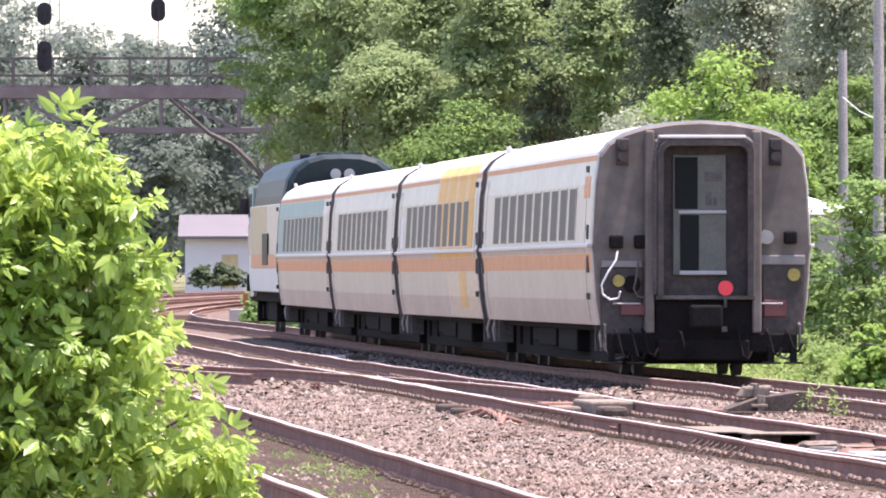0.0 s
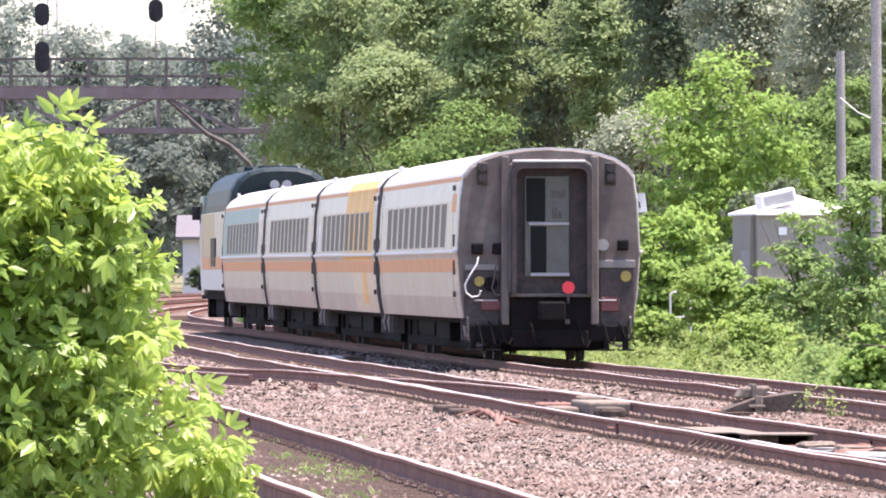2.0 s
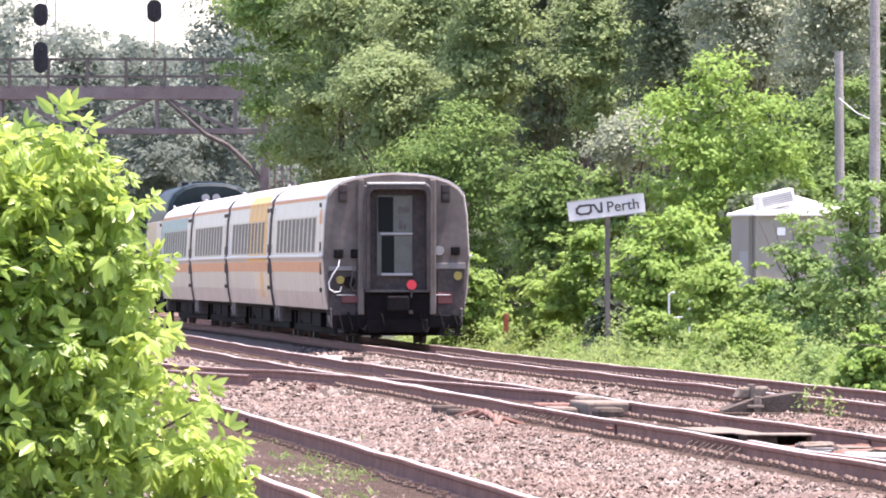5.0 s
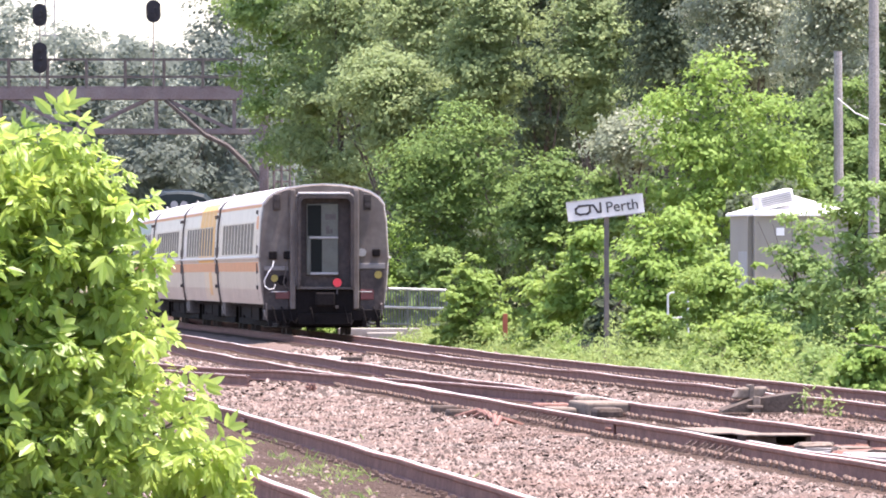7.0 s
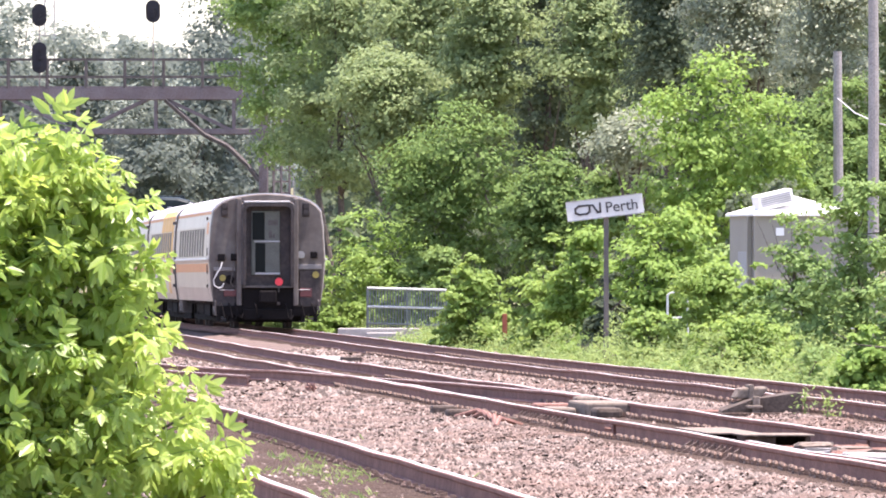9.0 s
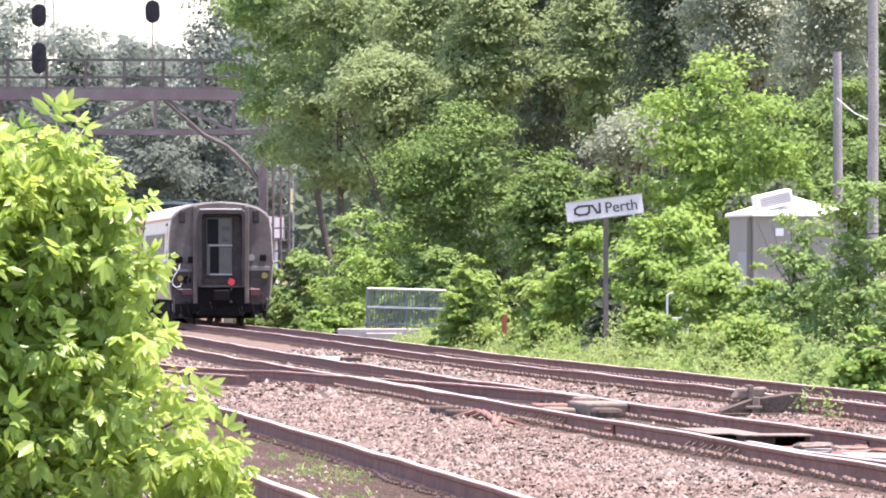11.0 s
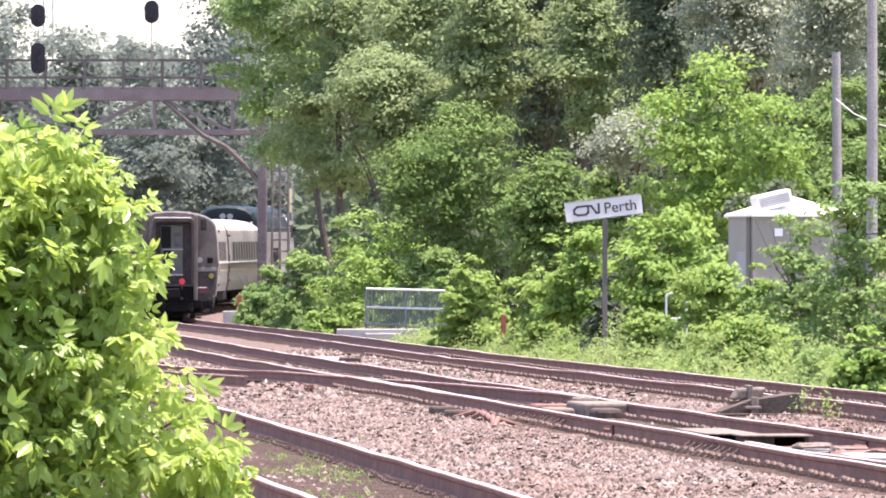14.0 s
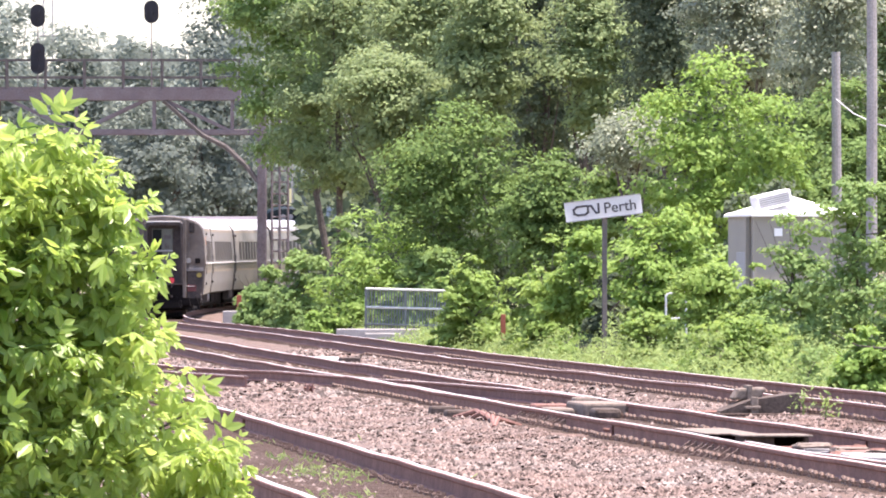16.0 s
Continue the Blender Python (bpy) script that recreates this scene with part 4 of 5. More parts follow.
def name_sign():
    p = Matrix.Translation((3.62, 230.0, 0)) @ Matrix.Rotation(radians(6), 4, "Z")
    t = empty("name_sign", p)
    tagged(t, "tilted white name board on a weathered post", "sign")
    tilt = Matrix.Translation((-0.05, -0.05, 3.03)) @ Matrix.Rotation(radians(-7.0), 4, "Y")
    bm = boxes((-0.83, 0.83, -0.02, 0.02, -0.21, 0.21), bevel=0.006)
    bmesh.ops.transform(bm, matrix=tilt, verts=bm.verts)
    b = part("board", bm, M["white"], t, "white painted board")
    bm = boxes((-0.83, 0.83, -0.032, 0.02, 0.195, 0.215), (-0.83, 0.83, -0.032, 0.02, -0.215, -0.195))
    bmesh.ops.transform(bm, matrix=tilt, verts=bm.verts)
    part("board_edge", bm, M["vent"], b)
    part("post", boxes((-0.06, 0.04, 0.0, 0.1, -1.2, 2.85), bevel=0.01), M["post"], t)
    cu = bpy.data.curves.new("lettering", "FONT")
    cu.body, cu.size, cu.extrude, cu.offset = "Perth", 0.325, 0.004, 0.002
    cu.align_x = "CENTER"
    tmp = bpy.data.objects.new("lettering", cu)
    scene.collection.objects.link(tmp)
    me = bpy.data.meshes.new_from_object(tmp.evaluated_get(bpy.context.evaluated_depsgraph_get()))
    bpy.data.objects.remove(tmp)
    me.transform(tilt @ Matrix.Translation((0.36, -0.026, -0.11)) @ Matrix.Rotation(radians(90), 4, "X"))
    me.materials.clear()
    link("lettering", me, M["ink"], b, "dark lettering")
    # company mark: one continuous rounded band
    bm = bmesh.new()
    path = [(-0.36, 0.09), (-0.56, 0.09), (-0.64, 0.04), (-0.64, -0.05), (-0.56, -0.09), (-0.40, -0.09), (-0.34, -0.05), (-0.33, 0.08), (-0.26, 0.08), (-0.17, -0.08), (-0.11, -0.08), (-0.10, 0.10)]
    for (x0, z0), (x1, z1) in zip(path, path[1:]):
        d = Vector((x1 - x0, 0, z1 - z0)).normalized() * 0.023
        w = Vector((d.z, 0, -d.x))
        q = [Vector((x0, -0.03, z0)) - d + w, Vector((x0, -0.03, z0)) - d - w, Vector((x1, -0.03, z1)) + d - w, Vector((x1, -0.03, z1)) + d + w]
        vs = [bm.verts.new(tilt @ v) for v in q] + [bm.verts.new(tilt @ (v + Vector((0, 0.008, 0)))) for v in q]
        for f in ((0, 1, 2, 3), (0, 4, 5, 1), (1, 5, 6, 2), (2, 6, 7, 3), (3, 7, 4, 0)):
            bm.faces.new([vs[i] for i in f])
    part("mark", bm, M["ink"], b, "dark looped band mark")


def shed():
    t = empty("equipment_shed", Matrix.Translation((7.55, 236.0, 0)) @ Matrix.Rotation(radians(12), 4, "Z"))
    tagged(t, "pale metal equipment shed with low roof among bushes", "shed")
    z1 = 2.93
    part("wall", boxes((-0.88, 1.2, -1.2, 1.2, -0.4, z1), bevel=0.01), M["shed"], t)
    bm = bmesh.new()
    q = [(-0.96, -1.3, z1), (1.45, -1.3, z1), (1.45, 1.3, z1), (-0.96, 1.3, z1), (0.1, -0.1, z1 + 0.4), (0.3, 0.1, z1 + 0.4)]
    vs = [bm.verts.new(v) for v in q] + [bm.verts.new((v[0], v[1], v[2] - 0.05)) for v in q[:4]]
    for f in ((0, 1, 5, 4), (1, 2, 5), (2, 3, 4, 5), (3, 0, 4), (0, 6, 7, 1), (1, 7, 8, 2), (2, 8, 9, 3), (3, 9, 6, 0), (6, 9, 8, 7)):
        bm.faces.new([vs[i] for i in f])
    part("roof", bm, M["shedroof"], t, "bright white sheet roof")
    ac = bmesh.new()
    box(ac, -0.4, 0.4, -0.3, 0.3, 0.0, 0.34, bevel=0.03)
    mt = Matrix.Translation((-0.34, -0.75, z1 + 0.14)) @ Matrix.Rotation(radians(-13), 4, "Y")
    bmesh.ops.transform(ac, matrix=mt, verts=ac.verts)
    a = part("cooling_unit", ac, M["shedroof"], t, "white cooling unit on the roof")
    for k in range(5):
        bm = boxes((-0.34, 0.34, -0.315, -0.295, 0.07 + 0.045 * k, 0.095 + 0.045 * k))
        bmesh.ops.transform(bm, matrix=mt, verts=bm.verts)
        part("louvre", bm, M["vent"], a)
    part("wall_plate", boxes((-0.42, -0.24, -1.215, -1.2, 2.45, 2.62)), M["shedroof"], t)
    part("corner_trim", boxes((-0.9, -0.82, -1.22, -1.14, -0.4, z1), (-0.99, -0.89, -0.9, -0.82, -0.4, z1 - 0.06)), M["shed"], t)
    part("door", boxes((-0.9, -0.875, -0.75, 0.35, -0.3, 2.1), bevel=0.006), M["vent"], t)


def utility_pole(x, y, z1, r, label):
    t = empty("utility_pole", Matrix.Translation((x, y, soil_at(x, y))))
    tagged(t, label, "utility pole", "utility poles")
    part("pole", tube(bmesh.new(), [(0, 0, -0.5), (0.02, 0, z1 * 0.5), (0, 0, z1)], [r, r * 0.9, r * 0.75], 12), M["pole"], t)
    return t


def poles():
    a = utility_pole(9.75, 262.0, 6.75, 0.14, "weathered grey wooden utility pole cut short")
    b = utility_pole(9.72, 240.0, 11.0, 0.135, "tall pale wooden utility pole")
    bm = bmesh.new()
    tube(bm, [(0, -0.15, 5.6), (0.2, -6, 5.15), (0.35, -16, 4.75), (0.0, -21.8, 4.7), (1.5, -22, 4.3)], 0.015, 5)
    part("wire", bm, M["trim"], a)


def fences():
    t = empty("metal_railing", Matrix.Translation((-1.98, 303.0, 0)) @ Matrix.Rotation(radians(-8), 4, "Z"))
    tagged(t, "grey green metal railing on a concrete bridge end", "railing")
    zb = 0.12
    # the two upper bars are paler steel: sunlight put into their colour
    for z in (0.14, 0.62, 1.14):
        part("bar", tube(bmesh.new(), [(0, -0.03, zb + z), (2.25, -0.03, zb + z - 0.06)], 0.034, 6), M["pipe" if z > 0.2 else "fence"], t)
    for k in range(29):
        x = 2.25 * k / 28
        part("picket", tube(bmesh.new(), [(x, 0, zb), (x, 0, zb + 1.12 - 0.06 * k / 28)], 0.045 if k in (0, 14, 28) else 0.022, 6), M["fence"], t)
    c = empty("concrete_wall", Matrix.Translation((-2.9, 300.0, 0)))
    tagged(c, "pale concrete bridge end wall beside the track", "concrete wall")
    part("wall", boxes((0.1, 2.45, 0, 0.9, -1.0, 0.14), (0.9, 1.9, -0.12, 0.0, -1.0, 0.02), bevel=0.03), M["concrete"], c)
    c = empty("concrete_wall", Matrix.Translation((-6.9, 372.0, 0)))
    tagged(c, "pale concrete bridge end wall beside the track", "concrete wall")
    part("wall", boxes((-0.5, 0.35, 0, 0.9, -1.0, 0.45), bevel=0.03), M["concrete"], c)
    for x, y, z0, z1, r in ((-6.78, 369.0, 0.0, 1.0, 0.07), (1.63, 262.0, -0.3, 0.66, 0.05)):
        m = empty("trackside_marker", Matrix.Translation((x, y, 0)))
        tagged(m, "rusty orange trackside marker post", "marker post", "marker posts")
        part("post", boxes((-r, r, -0.03, 0.03, z0 - 0.5, z1 - 0.25), bevel=0.01), M["marker"], m)
        part("blade", boxes((-r * 1.2, r * 1.2, -0.05, -0.03, z1 - 0.45, z1), bevel=0.01), M["marker"], m)
    # pipe rails among the shrubs
    for x, y, w, zt, zb in ((4.94, 231.0, 0.38, 1.2, 0.65), (7.4, 215.0, 1.08, 0.46, 0.0)):
        m = empty("pipe_rail", Matrix.Translation((x, y, 0)))
        tagged(m, "bent grey steel pipe rail among weeds", "pipe rail", "pipe rails")
        g = soil_at(x, y)
        part("hoop", tube(bmesh.new(), [(0, 0, g - 0.2), (0, 0, zt - 0.06), (0.03, 0, zt - 0.015), (0.08, 0, zt), (w, 0, zt + 0.06), (w + 0.05, 0, zt), (w + 0.06, 0, g - 0.2)], 0.024, 8), M["pipe"], m)
        part("cross_bar", tube(bmesh.new(), [(0, 0, zb), (w, 0, zb + 0.03)], 0.02, 8), M["pipe"], m)


def at_track(name, label, category, s, off, z=0.0, turn=0.0):
    p, h = on_line(s, off)
    t = empty(name, Matrix.Translation((p.x, p.y, p.z + z)) @ Matrix.Rotation(-h + turn, 4, "Z"))
    return tagged(t, label, category)


def switch_gear():
    g = -0.21
    # the big switch machine between the tracks
    t = at_track("switch_machine", "rusty switch machine with pale lid between the tracks", "switch machine", 132.5, -1.62)
    part("bed_tie", boxes((-0.7, 0.6, -0.7, -0.45, g - 0.1, g + 0.05), (-0.7, 0.6, 0.4, 0.65, g - 0.1, g + 0.05), bevel=0.015), M["tie"], t)
    bm = bmesh.new()
    q = [(-0.52, -0.6, g), (0.50, -0.6, g), (0.50, 0.6, g), (-0.52, 0.6, g), (-0.50, -0.6, g + 0.07), (-0.12, -0.6, g + 0.21), (0.48, -0.6, g + 0.30), (0.48, 0.6, g + 0.30), (-0.12, 0.6, g + 0.21), (-0.50, 0.6, g + 0.07)]
    vs = [bm.verts.new(v) for v in q]
    for fc in ((3, 2, 1, 0), (4, 5, 8, 9), (5, 6, 7, 8), (0, 1, 6, 5, 4), (1, 2, 7, 6), (2, 3, 9, 8, 7), (3, 0, 4, 9)):
        bm.faces.new([vs[i] for i in fc])
    bmesh.ops.bevel(bm, geom=list(bm.edges), offset=0.015, segments=2, affect="EDGES")
    part("body", bm, M["boxdark"], t)
    bm = boxes((-0.28, 0.08, 0.1, 0.6, g + 0.22, g + 0.36), bevel=0.03)
    for v in bm.verts:
        v.co += Vector((0.05 * (v.co.z > g + 0.3), 0, 0.06 * v.co.x))
    part("lid", bm, M["box"], t, "pale worn lid")
    part("lid_strap", boxes((-0.1, -0.04, 0.05, 0.62, g + 0.2, g + 0.385), bevel=0.006), M["box"], t)
    part("hinge", boxes((-0.12, -0.03, -0.66, -0.58, g + 0.02, g + 0.25), (-0.2, 0.0, -0.68, -0.6, g + 0.1, g + 0.14), bevel=0.01), M["box"], t)
    part("throw_rod", tube(bmesh.new(), [(-0.4, 0, g + 0.05), (-1.8, 0.05, g + 0.05)], 0.03, 6), M["rust"], t)
    # the machine inside the middle track's far rail
    t = at_track("switch_machine", "low rusty switch machine inside the rails", "switch machine", 131.5, MID + 0.15)
    part("housing", boxes((0.05, 0.6, -1.9, 0.9, g + 0.0, g + 0.2), (-0.3, 0.0, -1.2, 0.4, g, g + 0.13), (0.15, 0.45, 1.0, 1.5, g, g + 0.24), bevel=0.03), M["box"], t)
    part("motor", boxes((0.1, 0.42, -3.1, -2.1, g, g + 0.15), bevel=0.05), M["boxdark"], t)
    part("crank", boxes((-0.3, 0.15, 1.5, 2.4, g, g + 0.15), (-0.55, -0.3, 1.8, 3.2, g, g + 0.1), bevel=0.03), M["rust"], t)
    # boxes near the facing switch
    t = at_track("switch_machine", "steel plates and boxes of a switch between the rails", "switch machine", 102.3, MID - 0.05)
    part("cover_plate", boxes((-0.34, 0.34, -0.6, 0.6, -0.012, 0.004), (-0.42, 0.1, 2.4, 6.2, -0.035, -0.02), bevel=0.004), M["box"], t)
    part("body", boxes((-0.3, -0.02, -0.5, 0.5, g - 0.03, -0.014), (-0.02, 0.26, 0.2, 0.5, g - 0.03, -0.014), (0.26, 0.31, -0.5, 0.5, g - 0.03, -0.014), bevel=0.01), M["boxdark"], t)
    # black blocks added as the shade under the raised plate
    part("plate_shade", boxes((-0.38, 0.05, 2.8, 3.4, g - 0.03, -0.036), (-0.3, 0.05, 5.0, 5.6, g - 0.03, -0.036)), M["black"], t)
    rs = random.Random(3)
    for dy, dx, w, h, m_ in ((-4.6, -0.05, 0.16, 0.0, "box"), (-5.3, 0.16, 0.12, -0.03, "rust"), (-5.9, -0.1, 0.2, -0.045, "concrete"), (-6.6, 0.12, 0.13, -0.02, "boxdark"), (-7.3, 0.02, 0.16, -0.01, "box"),
                            (-8.1, -0.05, 0.2, -0.03, "rust"), (-8.8, 0.15, 0.14, -0.01, "box"), (-9.8, 0.0, 0.3, -0.02, "concrete")):
        bm = boxes((dx - w, dx + w, dy - 0.26, dy + 0.26, g - 0.04, h), bevel=0.035)
        for v in bm.verts:
            v.co += Vector((rs.uniform(-0.02, 0.02), rs.uniform(-0.05, 0.05), rs.uniform(-0.02, 0.012)))
        part("rod_cover", bm, M[m_], t)
    for k in range(3):
        part("throw_rod", tube(bmesh.new(), [(-0.72, -5 + 1.7 * k, -0.12), (0.75, -4.9 + 1.7 * k, -0.1)], 0.025, 6), M["rust"], t)
    # heater and cables beside the near rail
    t = at_track("switch_rods", "tangled rusty switch rods beside the rail", "switch rods", 125.0, MID - 1.15)
    bm = bmesh.new()
    for k in range(5):
        tube(bm, [(0.1 * k - 0.3, -4 + k * 1.6, g + 0.03), (0.05 * k - 0.2, -3.2 + k * 1.7, g + 0.12), (0.1 - 0.08 * k, -2.4 + 1.7 * k, g + 0.03)], 0.03, 6)
    part("rod", bm, M["rust"], t)
    part("bearing", boxes((-0.3, 0.1, 4.5, 5.2, g - 0.02, g + 0.12), (-0.15, 0.15, -1.2, -0.7, g - 0.02, g + 0.1), (-0.3, 0.0, 7.6, 8.2, g - 0.02, g + 0.13), bevel=0.03), M["boxdark"], t)
    # concrete slab beside the far track
    t = at_track("cable_cover", "pale concrete cable cover between the tracks", "cable cover", 225.0, -2.2)
    part("slab", boxes((-0.55, 0.35, -4, 3, g - 0.05, g + 0.06), bevel=0.02), M["concrete"], t)
    part("box", boxes((0.0, 0.4, -5.5, -4.5, g - 0.05, g + 0.1), bevel=0.02), M["boxdark"], t)
    # small plants between the stones
    rs = np.random.RandomState(77)
    for s, off in ((131.2, -1.17), (128.3, -1.17)):
        p, h = on_line(s, off)
        w = empty("weed_plant", Matrix.Translation((p.x, p.y, g)))
        tagged(w, "small leafy weed growing in the ballast", "weed", "weeds in the ballast")
        n = 60
        C = rs.normal(0, 1, (n, 3)) * np.array((0.075, 0.07, 0.09)) + np.array((0, 0, 0.2))
        link("foliage", leaf_mesh("foliage", leaves(rs, C, np.tile((0, 0, 1.0), (n, 1)), 0.09, narrow=0.3), M["L_weed"]), None, w)
        part("stem", tube(bmesh.new(), [(0, 0, -0.05), (0.01, 0, 0.26)], 0.008, 5), M["L_mid"], w)


def far_building():
    t = empty("far_building", Matrix.Translation((-15.0, 612.0, 0)))
    tagged(t, "long white low building with pinkish grey roof", "building")
    wall = part("wall", boxes((0.3, 5.8, 0, 6, -1, 4.0), bevel=0.02), M["wall"], t)
    bm = bmesh.new()
    q = [(-0.1, -0.5, 3.95), (6.2, -0.5, 3.95), (6.2, 6.5, 3.95), (-0.1, 6.5, 3.95), (-0.1, 3, 5.2), (6.2, 3, 5.2)]
    vs = [bm.verts.new(v) for v in q] + [bm.verts.new((v[0], v[1], v[2] - 0.16)) for v in q[:4]]
    for f in ((0, 1, 5, 4), (2, 3, 4, 5), (3, 0, 4), (1, 2, 5), (0, 6, 7, 1), (1, 7, 8, 2), (2, 8, 9, 3), (3, 9, 6, 0), (6, 9, 8, 7)):
        bm.faces.new([vs[i] for i in f])
    part("roof", bm, M["farroof"], t)
    part("door", boxes((2.4, 3.3, -0.05, 0.05, 1.0, 2.9), bevel=0.01), M["beige"], wall, "beige door panel")
    part("sign_board", boxes((4.3, 5.6, -0.06, 0.02, 3.1, 3.55), bevel=0.01), M["orange"], wall, "faded red board")
    for i, x in enumerate((-13.6, -12.5, -11.8)):
        plant("low_shrub", "low dark growth against a white wall", "shrub", x, 606, 1.2, 2.45, 1.5, "L_dark", 770 + i, 0.03, clumps=30, per=60, leaf=0.2, puff=0.3, trunk=0.03, group="low growth on the bank", dome=True)
    c = empty("marker_board", Matrix.Translation((-7.65, 560.0, 0)))
    tagged(c, "slim pale yellow board on a thin pole", "marker board")
    part("pole", tube(bmesh.new(), [(0.12, 0, 0), (0.12, 0, 7.6)], 0.04, 6), M["vent"], c)
    part("board", boxes((-0.12, 0.1, -0.06, -0.03, 5.1, 6.3), bevel=0.02), M["paleyellow"], c)


def far_tower():
    t = empty("radio_tower", Matrix.Translation((-24.6, 680.0, 0)))
    tagged(t, "slender lattice radio tower far behind the trees", "tower")
    bm = bmesh.new()
    for x in (-0.35, 0.35):
        for y in (-0.35, 0.35):
            tube(bm, [(x, y, 0), (x * 0.8, y * 0.8, 26)], 0.05, 4)
    for k in range(26):
        tube(bm, [(-0.33, -0.33, k), (0.33, -0.33, k + 1)], 0.03, 4)
    part("lattice", bm, M["vent"], t)
    part("arm", boxes((-0.6, 0.9, -0.05, 0.05, 17.0, 17.08)), M["vent"], t)


